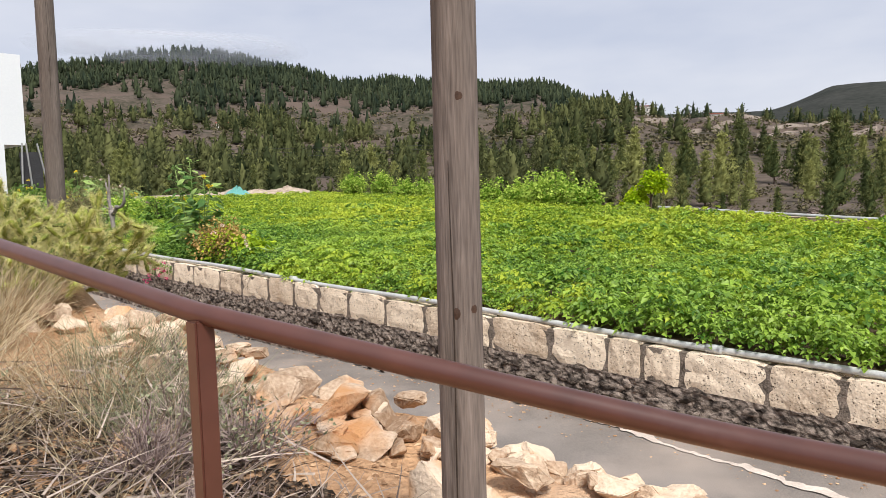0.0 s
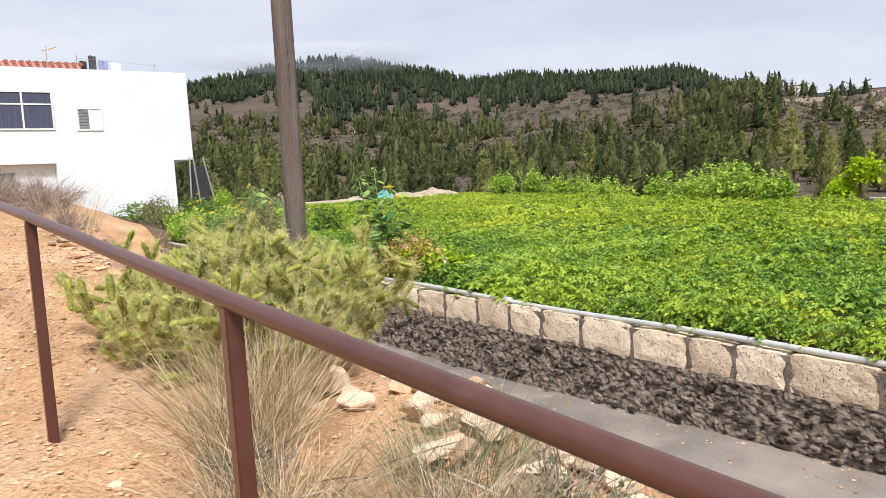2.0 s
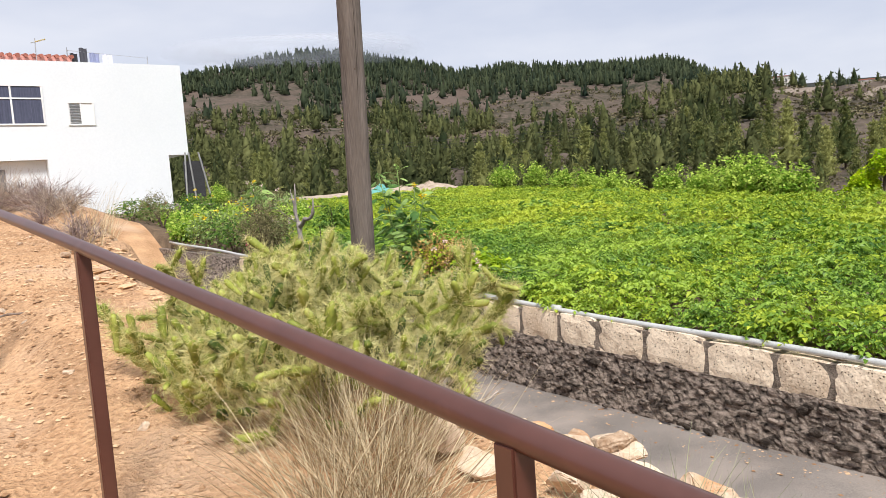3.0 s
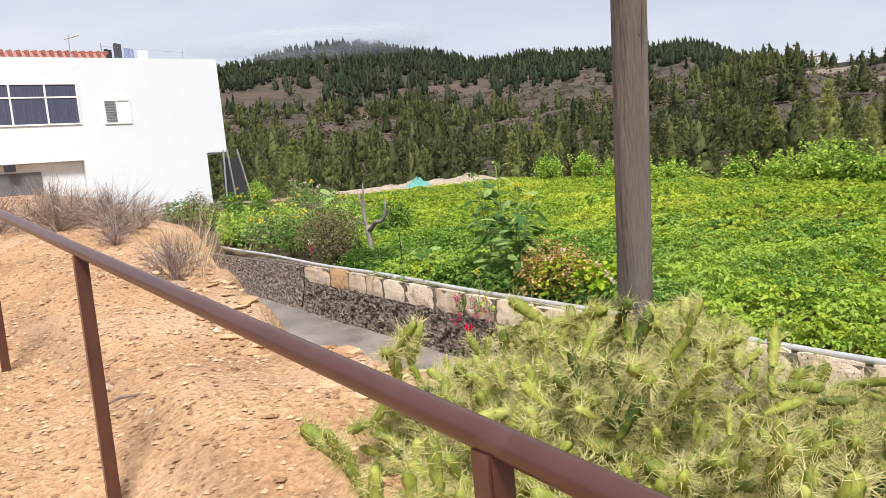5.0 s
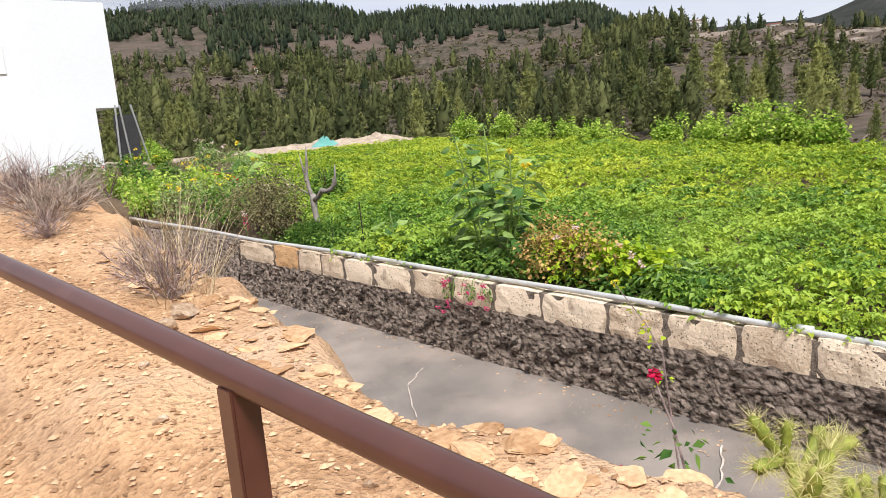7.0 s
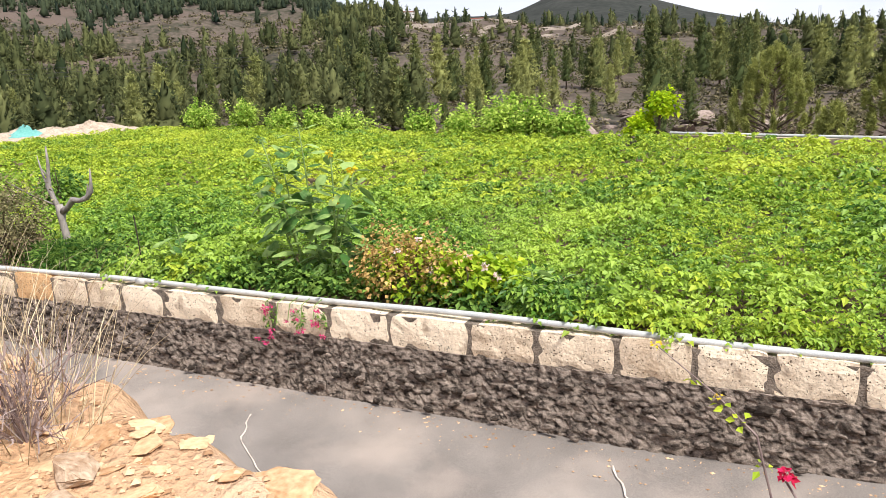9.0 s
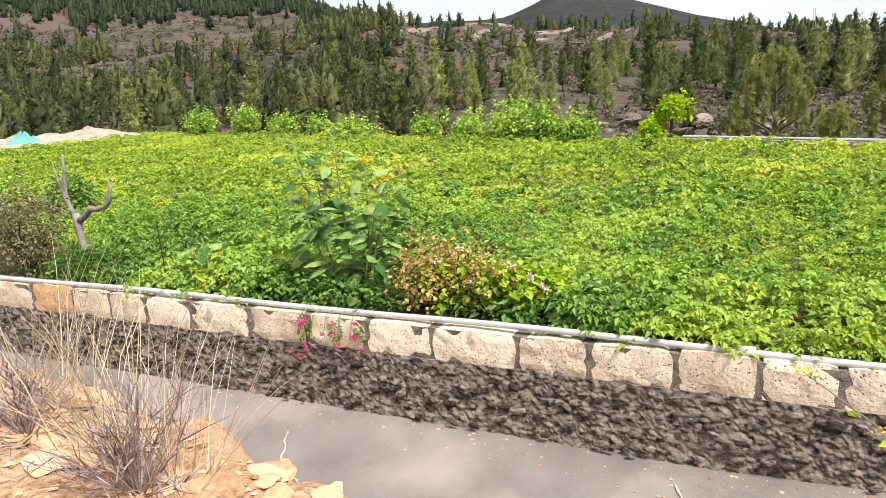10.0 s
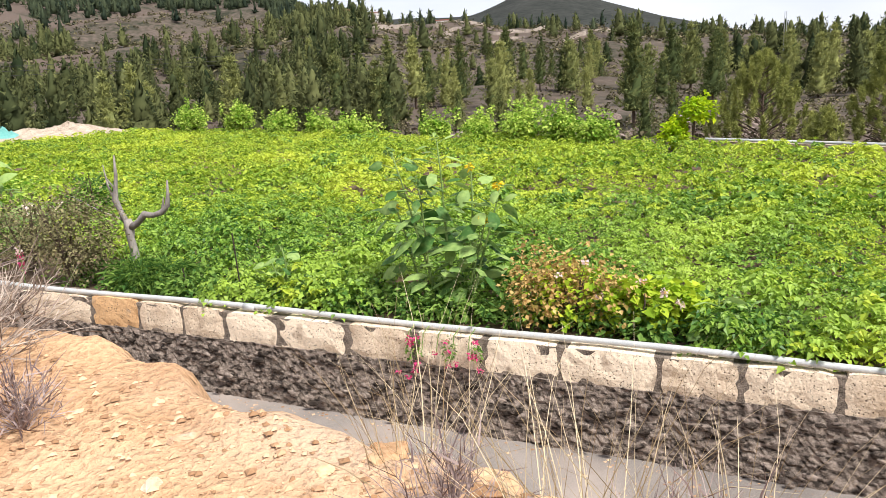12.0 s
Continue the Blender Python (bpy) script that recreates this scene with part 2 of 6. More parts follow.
def box(bm, x0, y0, z0, x1, y1, z1, bevel=0.0):
    r = bmesh.ops.create_cube(bm, size=1.0, matrix=Matrix.Translation(((x0 + x1) / 2, (y0 + y1) / 2, (z0 + z1) / 2)) @ Matrix.Diagonal((x1 - x0, y1 - y0, z1 - z0, 1)))
    if bevel:
        edges = list({e for v in r["verts"] for e in v.link_edges})
        bmesh.ops.bevel(bm, geom=edges, offset=bevel, segments=2, affect="EDGES")
    return bm


def tube(bm, points, radii, sides=10, cap=True):
    """A round tube through the points."""
    rings, side = [], None
    pts = [Vector(p) for p in points]
    for i, p in enumerate(pts):
        d = (pts[min(i + 1, len(pts) - 1)] - pts[max(i - 1, 0)]).normalized()
        side = d.orthogonal().normalized() if side is None else (side - d * side.dot(d)).normalized()
        up = d.cross(side)
        r = radii[i] if hasattr(radii, "__len__") else radii
        rings.append([bm.verts.new(p + (side * math.cos(a) + up * math.sin(a)) * r) for a in (2 * math.pi * k / sides for k in range(sides))])
    for a, b in zip(rings, rings[1:]):
        for k in range(sides):
            bm.faces.new((a[k], a[(k + 1) % sides], b[(k + 1) % sides], b[k]))
    if cap:
        bm.faces.new(rings[0][::-1])
        bm.faces.new(rings[-1])
    return bm


def smooth_step(v, a, b):
    t = np.clip((np.asarray(v, dtype=float) - a) / (b - a), 0, 1)
    return t * t * (3 - 2 * t)


def lattice(x, y, seed):
    h = np.sin(x * 127.1 + y * 311.7 + seed * 74.7) * 43758.5453
    return h - np.floor(h)


def value_noise(x, y, seed=0):
    """Smooth noise from 0 to 1 at unit cell size."""
    x, y = np.asarray(x, dtype=float), np.asarray(y, dtype=float)
    xi, yi = np.floor(x), np.floor(y)
    u, v = x - xi, y - yi
    u, v = u * u * (3 - 2 * u), v * v * (3 - 2 * v)
    a, b = lattice(xi, yi, seed), lattice(xi + 1, yi, seed)
    c, d = lattice(xi, yi + 1, seed), lattice(xi + 1, yi + 1, seed)
    return a + (b - a) * u + (c - a) * v + (a - b - c + d) * u * v


# ---- the lie of the land ----
WALL_X, WALL_END = 6.2, 18.85
RIDGE_AZ = [-180, -90, 0, 12, 17.3, 22.9, 25.1, 28.1, 31.2, 33.6, 36.9, 38.5, 42.7, 44.9, 50, 53.8, 57.1, 60, 62, 67, 69.9, 71.7, 73.4, 76.5, 79.3, 83.3, 87.7, 90.6, 97, 110, 180]
RIDGE_EL = [6, 6, 7.5, 8.2, 8.2, 9.2, 9.6, 9.9, 9.6, 9.0, 8.5, 7.7, 8.0, 7.7, 7.4, 7.4, 6.6, 5.6, 4.9, 4.8, 4.8, 5.4, 6.1, 6.2, 5.2, 3.8, 2.6, 1.8, 1.1, 1.5, 5]
FAR_R = [0, 36, 60, 95, 150, 220, 300, 430, 640, 950, 1500, 4000]


def rail_ground(y):
    """Height of the ground along the railing."""
    y = np.asarray(y, dtype=float)
    return np.maximum(0.41 + 0.12 * (np.minimum(y, 13) - 5.45) + 0.05 * np.clip(y - 13, 0, 2) - 0.16 * np.clip(y - 14.6, 0, 6), -0.8)


def bank_edge(y):
    return np.interp(y, [-20, 0, 3, 5, 7, 8, 9.2, 10.3, 11.5, 13, 16, 20, 28], [3.2, 2.7, 2.55, 2.35, 1.9, 1.62, 1.5, 1.66, 1.74, 1.86, 1.9, 2.2, 3.0])


def road_height(y):
    return -1.04 + 0.033 * np.clip(np.asarray(y, dtype=float) - 9.5, 0, 14)


def field_height(x, y):
    y = np.asarray(y, dtype=float)
    return -0.25 + 0.018 * (np.clip(y, -20, 60) - 2) + 0.012 * (np.clip(x, 6, 40) - 6.2)


def field_edge(y):
    return np.interp(y, [-30, 4, 12, 20, 27, 35, 44], [13, 18.6, 22.0, 25.0, 27.5, 30.0, 32.0])


def far_height(x, y):
    x, y = np.asarray(x, dtype=float), np.asarray(y, dtype=float)
    r, az = np.hypot(x, y), np.degrees(np.arctan2(x, y))
    ridge = np.interp(az, RIDGE_AZ, RIDGE_EL)
    left = [np.full_like(r, v) for v in (-4.0, -4.0, -2.4, -0.4, 1.6, 3.6, 5.2)] + [ridge * 0.78, ridge, ridge * 0.6, ridge * 0.3, ridge * 0]
    shelf = np.interp(az, [55, 61, 70, 80, 92, 110], [5.0, 4.4, 3.8, 3.2, 1.4, 1.0])
    right = [np.full_like(r, v) for v in (-4.5, -4.5, -2.8, -1.2)] + [0.3 * shelf, 0.75 * shelf, 0.98 * shelf, 0.95 * shelf, 0.8 * shelf, 0.75 * shelf, ridge, ridge * 0]
    w = smooth_step(az, 54, 63)
    el = np.zeros_like(r)
    for i in range(len(FAR_R) - 1):
        t = np.clip((r - FAR_R[i]) / (FAR_R[i + 1] - FAR_R[i]), 0, 1)
        inside = (r >= FAR_R[i]) & (r < FAR_R[i + 1])
        a = (left[i] * (1 - t) + left[i + 1] * t) * (1 - w) + (right[i] * (1 - t) + right[i + 1] * t) * w
        el = np.where(inside, a, el)
    rough = (value_noise(x / 38, y / 38, 3) - 0.5) * 9 + (value_noise(x / 14, y / 14, 4) - 0.5) * 4
    return r * np.tan(np.radians(el)) + rough * smooth_step(r, 60, 200) * (1 - smooth_step(r, 380, 620))


def ground_height(x, y):
    x, y = np.asarray(x, dtype=float), np.asarray(y, dtype=float)
    side = 0.18 * smooth_step(y, 5.0, 8.3) * smooth_step(x, 0.2, 0.8)
    lumps = (value_noise(x * 1.7, y * 1.7, 1) - 0.5) * 0.07 + (value_noise(x * 6, y * 6, 2) - 0.5) * 0.035 + (value_noise(x * 15, y * 15, 5) - 0.5) * 0.026
    bank = rail_ground(y) + side + lumps
    edge = bank_edge(y) + (value_noise(y * 1.6, 0 * y, 7) - 0.5) * 0.35 + (value_noise(y * 5, 0 * y, 8) - 0.5) * 0.12
    drop = smooth_step(x - edge, -0.06, 0.95)
    low = road_height(y) - 0.05
    z = bank * (1 - drop) + low * drop
    garden = field_height(x, y) + 0.12 * smooth_step(y, 16, 30) + 0.55 * smooth_step(y, 28, 37) * (1 - smooth_step(x, 13, 20)) + lumps
    z = np.where(x > WALL_X + 0.12, garden, z)
    late = smooth_step(y, 22, 27)
    rise = 0.75 + 1.6 * smooth_step(y, 20, 36) * (1 - smooth_step(x, 3.0, 11.0)) + lumps
    blend = smooth_step(x, 4.5, 9.5)
    z = z * (1 - late) + (rise * (1 - blend) + garden * blend) * late
    out = np.maximum.reduce([x - field_edge(y) - 0.6, y - 55, -y - 14, -x - 8])
    w = smooth_step(out, 0, 9)
    return z * (1 - w) + far_height(x, y) * w


def spaced(stops):
    """Rising coordinates: (start, end, step) pieces, the step may grow by a ratio."""
    values = []
    for a, b, n, grow in stops:
        t = np.linspace(0, 1, n, endpoint=False)
        values.append(a + (b - a) * (t if grow == 1 else (grow ** t - 1) / (grow - 1)))
    return np.concatenate(values + [np.array([stops[-1][1]])])


gx = spaced([(-2500, -40, 26, 0.02), (-40, -2, 26, 0.1), (-2, 5.2, 104, 1), (5.2, 6.30, 6, 1), (6.30, 6.34, 1, 1), (6.34, 34, 60, 1), (34, 700, 96, 12), (700, 3200, 26, 4)])
gy = spaced([(-2500, -40, 22, 0.02), (-40, -3, 20, 0.15), (-3, 16, 240, 1), (16, 56, 80, 1), (56, 700, 96, 12), (700, 3200, 26, 4)])
GX, GY = np.meshgrid(gx, gy)
GZ = ground_height(GX, GY)
ids = np.arange(GX.size).reshape(GX.shape)
quads = np.stack([ids[:-1, :-1], ids[:-1, 1:], ids[1:, 1:], ids[1:, :-1]], -1).reshape(-1, 4)
cx, cy = GX.ravel()[quads].mean(1), GY.ravel()[quads].mean(1)
slot = np.where(np.hypot(cx, cy) > 800, 4, np.where((cx > field_edge(cy) + 1.5) | (cy > 56) | (cy < -16) | (cx < -9), 2, np.where((cy > 40) & (cx > 9), 3, np.where(cx > WALL_X + 0.1, 1, 0))))
ground = new("ground", np_mesh("ground", np.stack([GX, GY, GZ], -1).reshape(-1, 3), quads, (M_SOIL, M_FIELD_SOIL, M_HILL, M_GRAVEL, M_FAR_HILL), slot, smooth=True))
tagged(ground, "orange earth bank, dark field soil and scrubby hillsides", "ground", kind="structure")

# road between the bank and the wall
ry = np.arange(-16, 24.01, 0.25)
rx = np.linspace(1.6, WALL_X + 0.05, 24)
RX, RY = np.meshgrid(rx, ry)
RZ = road_height(RY) + (value_noise(RX * 0.8, RY * 0.8, 9) - 0.5) * 0.015
ids = np.arange(RX.size).reshape(RX.shape)
road = new("road", np_mesh("road", np.stack([RX, RY, RZ], -1).reshape(-1, 3), np.stack([ids[:-1, :-1], ids[:-1, 1:], ids[1:, 1:], ids[1:, :-1]], -1).reshape(-1, 4), (M_ROAD,), smooth=True))
tagged(road, "narrow worn grey asphalt lane below the stone wall", "road", kind="structure")


def wall_top(y):
    return -0.03 + 0.03 * (y - 11)


# railing: one continuous tube on square posts
RAIL_POSTS = [-0.6, 1.47, 3.57, 5.52, 7.62, 9.62]
RAIL_Y = [-3.6, 0.0, 0.5, 1.0, 1.47, 2.5, 3.57, 5.52, 7.62, 9.62, 10.2]
RAIL_X = [1.36, 1.25, 1.18, 0.98, 0.77, 0.69, 0.60, 0.43, 0.28, 0.136, 0.095]
RAIL_Z = [0.78, 0.81, 0.825, 0.905, 0.992, 1.10, 1.215, 1.45, 1.665, 1.875, 1.935]


def rail_x(y):
    return float(np.interp(y, RAIL_Y, RAIL_X))


def rail_z(y):
    return float(np.interp(y, RAIL_Y, RAIL_Z))


railing = thing("handrail", "brown painted steel handrail beside the path", "railing")
part("top_rail", tube(bmesh.new(), [(rail_x(y), y, rail_z(y)) for y in np.linspace(-3.6, 10.1, 90)], 0.0238, 28), M_RAIL, railing, smooth=True)
for y in RAIL_POSTS:
    base = float(ground_height(rail_x(y), y))
    bm = box(bmesh.new(), rail_x(y) - 0.0225, y - 0.0225, base - 0.15, rail_x(y) + 0.0225, y + 0.0225, rail_z(y) - 0.012, 0.004)
    part("post", bm, M_RAIL, railing)

# ---- wooden poles ----
def wooden_pole(x, y, r, lean, knots, label, top=6.4):
    base = float(ground_height(x, y)) - 0.2
    pole = thing("wooden_pole", label, "pole", "wooden poles", at=(x, y, base))
    bm = bmesh.new()
    rings = 70
    rows = []
    for i in range(rings + 1):
        z = top * i / rings
        row = []
        for k in range(28):
            a = 2 * math.pi * k / 28
            rr = r * (1.04 - 0.018 * z) * (1 + 0.025 * math.sin(3 * a + z * 0.7) + 0.02 * (noise.noise(Vector((math.cos(a) * 2, math.sin(a) * 2, z * 1.3))))) 
            row.append(bm.verts.new((rr * math.cos(a) + lean[0] * z, rr * math.sin(a) + lean[1] * z, z)))
        rows.append(row)
    for a, b in zip(rows, rows[1:]):
        for k in range(28):
            bm.faces.new((a[k], a[(k + 1) % 28], b[(k + 1) % 28], b[k]))
    bm.faces.new(rows[-1])
    part("shaft", bm, M_WOOD, pole, smooth=True)
    for ang, zk, size in knots:
        zk -= base
        bm = bmesh.new()
        bmesh.ops.create_uvsphere(bm, u_segments=14, v_segments=8, radius=1, matrix=Matrix.Translation((math.cos(ang) * r * 0.93 + lean[0] * zk, math.sin(ang) * r * 0.93 + lean[1] * zk, zk)) @ Matrix.Rotation(ang, 4, "Z") @ Matrix.Diagonal((size * 0.26, size * 0.5, size * 0.8, 1)))
        part("knot", bm, M_KNOT, pole, "dark wood knot", smooth=True)
    for ang, z0, z1, wdt in ((-2.25, 0.5, 4.5, 0.0032), (-2.75, 0.3, 1.6, 0.0022), (-1.75, 2.2, 3.6, 0.002)):
        pts, rad = [], []
        for i in range(16):
            z = z0 + (z1 - z0) * i / 15
            a = ang + 0.05 * math.sin(z * 2.3) + 0.03 * math.sin(z * 7)
            pts.append((math.cos(a) * r * (1.02 - 0.018 * z) + lean[0] * z, math.sin(a) * r * (1.02 - 0.018 * z) + lean[1] * z, z))
            rad.append(max(0.001, wdt * math.sin(math.pi * (i + 0.3) / 15.6)))
        part("drying_crack", tube(bmesh.new(), pts, rad, 5), M_WOOD_DARK, pole, "long dark drying crack")
    return pole


wooden_pole(1.525, 1.41, 0.062, (0.004, 0.004), ((-2.25, 1.49, 0.030), (-2.55, 0.90, 0.027), (-1.75, 0.91, 0.030)), "weathered grey wooden pole with knots beside the railing")
wooden_pole(2.375, 7.01, 0.074, (-0.02, -0.07), ((-2.4, 1.6, 0.016), (-1.9, 2.3, 0.018)), "leaning weathered wooden pole standing behind the cactus")

# ---- retaining wall: dark rubble base, pale stone blocks, mortar ----
JOINTS = [-9.2, -8.5, -7.8, -7.2, -6.4, -5.7, -5.0, -4.3, -3.7, -3.0, -2.3, -1.6, -1.0, -0.3, 0.4, 1.1, 1.73, 2.28, 3.03, 3.44, 3.81, 4.48, 5.28, 5.79, 6.31, 7.01, 7.75, 8.41, 9.0,
          9.65, 10.4, 11.06, 11.96, 12.68, 13.4, 14.18, 15.0, 15.7, 16.3, 16.93, 17.67, 18.85]
field_wall = thing("field_wall", "low retaining wall of pale stone blocks on dark rubble", "wall", kind="structure")


def rough_sheet(y0, y1, z_low, z_high, x_face, depth, cell, seed, amp):
    """A stony wall face with a thickness: a displaced front, a top and a back."""
    ny, nz = int((y1 - y0) / cell) + 1, 24
    ys, ts = np.linspace(y0, y1, ny), np.linspace(0, 1, nz)
    Y, T = np.meshgrid(ys, ts)
    Z = z_low(Y) + (z_high(Y) - z_low(Y)) * T
    cells = value_noise(Y * 6, Z * 13, seed) * 0.5 + value_noise(Y * 17, Z * 26, seed + 1) * 0.35 + value_noise(Y * 38, Z * 46, seed + 2) * 0.15
    X = x_face - 0.13 * (1 - T) ** 1.5 - amp * (np.abs(cells - 0.5) * 2) ** 0.7 + 0.02
    v = np.stack([X, Y, Z], -1).reshape(-1, 3)
    ids = np.arange(Y.size).reshape(Y.shape)
    f = np.stack([ids[:-1, :-1], ids[1:, :-1], ids[1:, 1:], ids[:-1, 1:]], -1).reshape(-1, 4)
    back = v.copy()[ids[-1]]
    back[:, 0] = x_face + depth
    low = back.copy()
    low[:, 2] = v[ids[0], 2]
    n0 = len(v)
    v = np.concatenate([v, back, low])
    b = n0 + np.arange(ny)
    c = b + ny
    f2 = np.stack([ids[-1, :-1], b[:-1], b[1:], ids[-1, 1:]], -1)
    f3 = np.stack([b[:-1], c[:-1], c[1:], b[1:]], -1)
    return v, np.concatenate([f, f2, f3])


v, f = rough_sheet(-9.5, WALL_END, lambda y: road_height(y) - 0.06, lambda y: wall_top(y) - 0.335, WALL_X - 0.03, 0.36, 0.026, 11, 0.055)
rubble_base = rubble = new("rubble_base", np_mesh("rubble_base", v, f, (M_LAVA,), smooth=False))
rubble.parent = field_wall
rubble["label"] = "dark lava rubble footing"
v, f = rough_sheet(WALL_END, 26.0, lambda y: road_height(y) - 0.06, lambda y: wall_top(y) - 0.05 - 0.02 * (y - WALL_END), WALL_X - 0.02, 0.34, 0.06, 21, 0.06)
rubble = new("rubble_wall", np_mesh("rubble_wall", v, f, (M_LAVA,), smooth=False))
rubble.parent = field_wall
rubble["label"] = "dark lava rubble wall end"
bm = bmesh.new()
n = 420
sect = []
for i in range(n + 1):
    y = -9.4 + (WALL_END + 9.4) * i / n
    z1, z0 = wall_top(y) + 0.015, wall_top(y) - 0.34
    j = 0.012 * noise.noise(Vector((0, y * 5, 0))) - 0.006
    sect.append([bm.verts.new(p) for p in ((WALL_X - 0.008 + j, y, z0), (WALL_X - 0.008 + j, y, z1 - 0.03), (WALL_X + 0.3, y, z1 - 0.03), (WALL_X + 0.3, y, z0))])
for a, b in zip(sect, sect[1:]):
    for k in range(4):
        bm.faces.new((a[k], b[k], b[(k + 1) % 4], a[(k + 1) % 4]))
bm.faces.new(sect[0])
bm.faces.new(sect[-1][::-1])
part("mortar", bm, M_MORTAR, field_wall, "grey brown mortar bed")

# grey pipe along the wall's top
pipe = thing("water_pipe", "long grey plastic water pipe lying along the wall", "pipe")
PIPE_X = WALL_X + 0.06
ppts = [(PIPE_X + 0.02 * math.sin(y * 0.6), y, wall_top(y) + 0.045 + 0.012 * math.sin(y * 1.3)) for y in np.arange(-9, 24.1, 0.5)]
part("pipe_run", tube(bmesh.new(), ppts, 0.03, 14), M_PIPE, pipe, smooth=True)
for y in (2.77, 9.1, 15.4):
    z = wall_top(y) + 0.045
    part("pipe_joint", tube(bmesh.new(), [(PIPE_X, y - 0.07, z), (PIPE_X, y + 0.07, z + 0.004)], 0.04, 14), M_PIPE, pipe, "weathered pipe coupling", smooth=True)

# ---- white house ----
HX, HY = 11.85, 38.3
house = thing("white_house", "white rendered two-storey house with an overhanging upper floor", "house", at=(HX, HY, 0))
bm = bmesh.new()
box(bm, -22, 0, 3.64, 0, 9, 7.78)
box(bm, -6.0, 0, 0.2, -0.92, 9, 3.64)
part("wall", bm, M_WHITE, house)
bm = bmesh.new()
box(bm, -22, 0.42, 0.3, -6.01, 8.9, 3.63)
part("recessed_wall", bm, M_WHITE, house)

# windows, garage, roof edge
def window(name, u0, u1, z0, z1, bars, cross, curtain, label):
    w = new(name)
    w.parent = house
    w["label"] = label
    part("pane", box(bmesh.new(), u0, -0.012, z0, u1, 0.0, z1), curtain, w)
    edges = [(u0 - 0.05, z0 - 0.05, u1 + 0.05, z0 + 0.02), (u0 - 0.05, z1 - 0.02, u1 + 0.05, z1 + 0.05), (u0 - 0.05, z0 + 0.02, u0 + 0.02, z1 - 0.02), (u1 - 0.02, z0 + 0.02, u1 + 0.05, z1 - 0.02)]
    for a, b, c, d in edges:
        part("frame", box(bmesh.new(), a, -0.05, b, c, -0.002, d, 0.006), M_FRAME, w)
    for u in bars:
        part("mullion", box(bmesh.new(), u - 0.035, -0.045, z0 + 0.02, u + 0.035, -0.004, z1 - 0.02), M_FRAME, w)
    for z in cross:
        part("transom", box(bmesh.new(), u0 + 0.02, -0.04, z - 0.03, u1 - 0.02, -0.006, z + 0.03), M_FRAME, w)
    return w


window("window", -9.55, -5.95, 5.14, 6.72, (-8.35, -7.1), (6.2,), M_CURTAIN, "wide window with blue-grey curtains behind white bars")
small = window("shuttered_window", -4.97, -3.98, 5.1, 6.03, (-4.47,), (), M_FRAME, "small window with one open louvred shutter")
for i in range(13):
    z = 5.14 + i * 0.066
    bm = box(bmesh.new(), -4.92, -0.035, z, -4.5, -0.014, z + 0.03)
    part("louvre_slat", bm, M_GARAGE, small)
part("garage_door", box(bmesh.new(), -10.6, 0.36, 0.4, -7.58, 0.416, 3.3), M_GARAGE, house, "dark grey garage door")
bm = box(bmesh.new(), -8.9, -0.05, 3.36, -8.5, 0.05, 3.62, 0.01)
part("wall_lamp", bm, M_DARK, house, "small dark wall lamp under the overhang")
part("roof_parapet", box(bmesh.new(), -22, 0.7, 7.78, -4.45, 1.1, 8.1), material("pink_parapet", (0.5, 0.22, 0.18), (0.62, 0.32, 0.27)), house)
for i in range(60):
    u = -22 + i * 0.297
    tile = part("roof_tile", tube(bmesh.new(), [(u, 0.5, 8.08), (u, 1.4, 8.2)], 0.085, 8), M_TILE, house)

# aerial on the roof and washing on a line
aerial = thing("tv_aerial", "thin television aerial with a yellow antenna on the roof", "aerial", at=(HX - 5.9, HY + 0.4, 7.78))
M_METAL = material("grey_metal", (0.35, 0.35, 0.35), (0.55, 0.55, 0.55), rough=0.4, metal=0.6, bump=0)
part("mast", tube(bmesh.new(), [(0, 0, 0), (0.02, 0, 1.0)], 0.02, 6), M_METAL, aerial)
part("boom", tube(bmesh.new(), [(-0.15, 0, 0.8), (0.42, 0, 0.98)], 0.02, 6), M_METAL, aerial)
M_YELLOW = material("yellow_plastic", (0.65, 0.45, 0.05), (0.8, 0.6, 0.1), bump=0)
for i in range(5):
    u = 0.05 + i * 0.085
    part("element", tube(bmesh.new(), [(u, -0.12, 0.86 + i * 0.027), (u, 0.12, 0.86 + i * 0.027)], 0.02, 5), M_YELLOW, aerial)
washing = thing("washing_line", "laundry hanging on a line on the flat roof", "laundry", at=(HX, HY + 0.8, 7.78))
part("line", tube(bmesh.new(), [(-4.6, 0, 0.62), (-1.2, 0, 0.42)], 0.01, 4), M_METAL, washing)
part("line_post", tube(bmesh.new(), [(-1.2, 0, 0), (-1.2, 0, 0.5)], 0.02, 5), M_METAL, washing)
part("line_post", tube(bmesh.new(), [(-4.6, 0, 0), (-4.6, 0, 0.75)], 0.02, 5), M_METAL, washing)
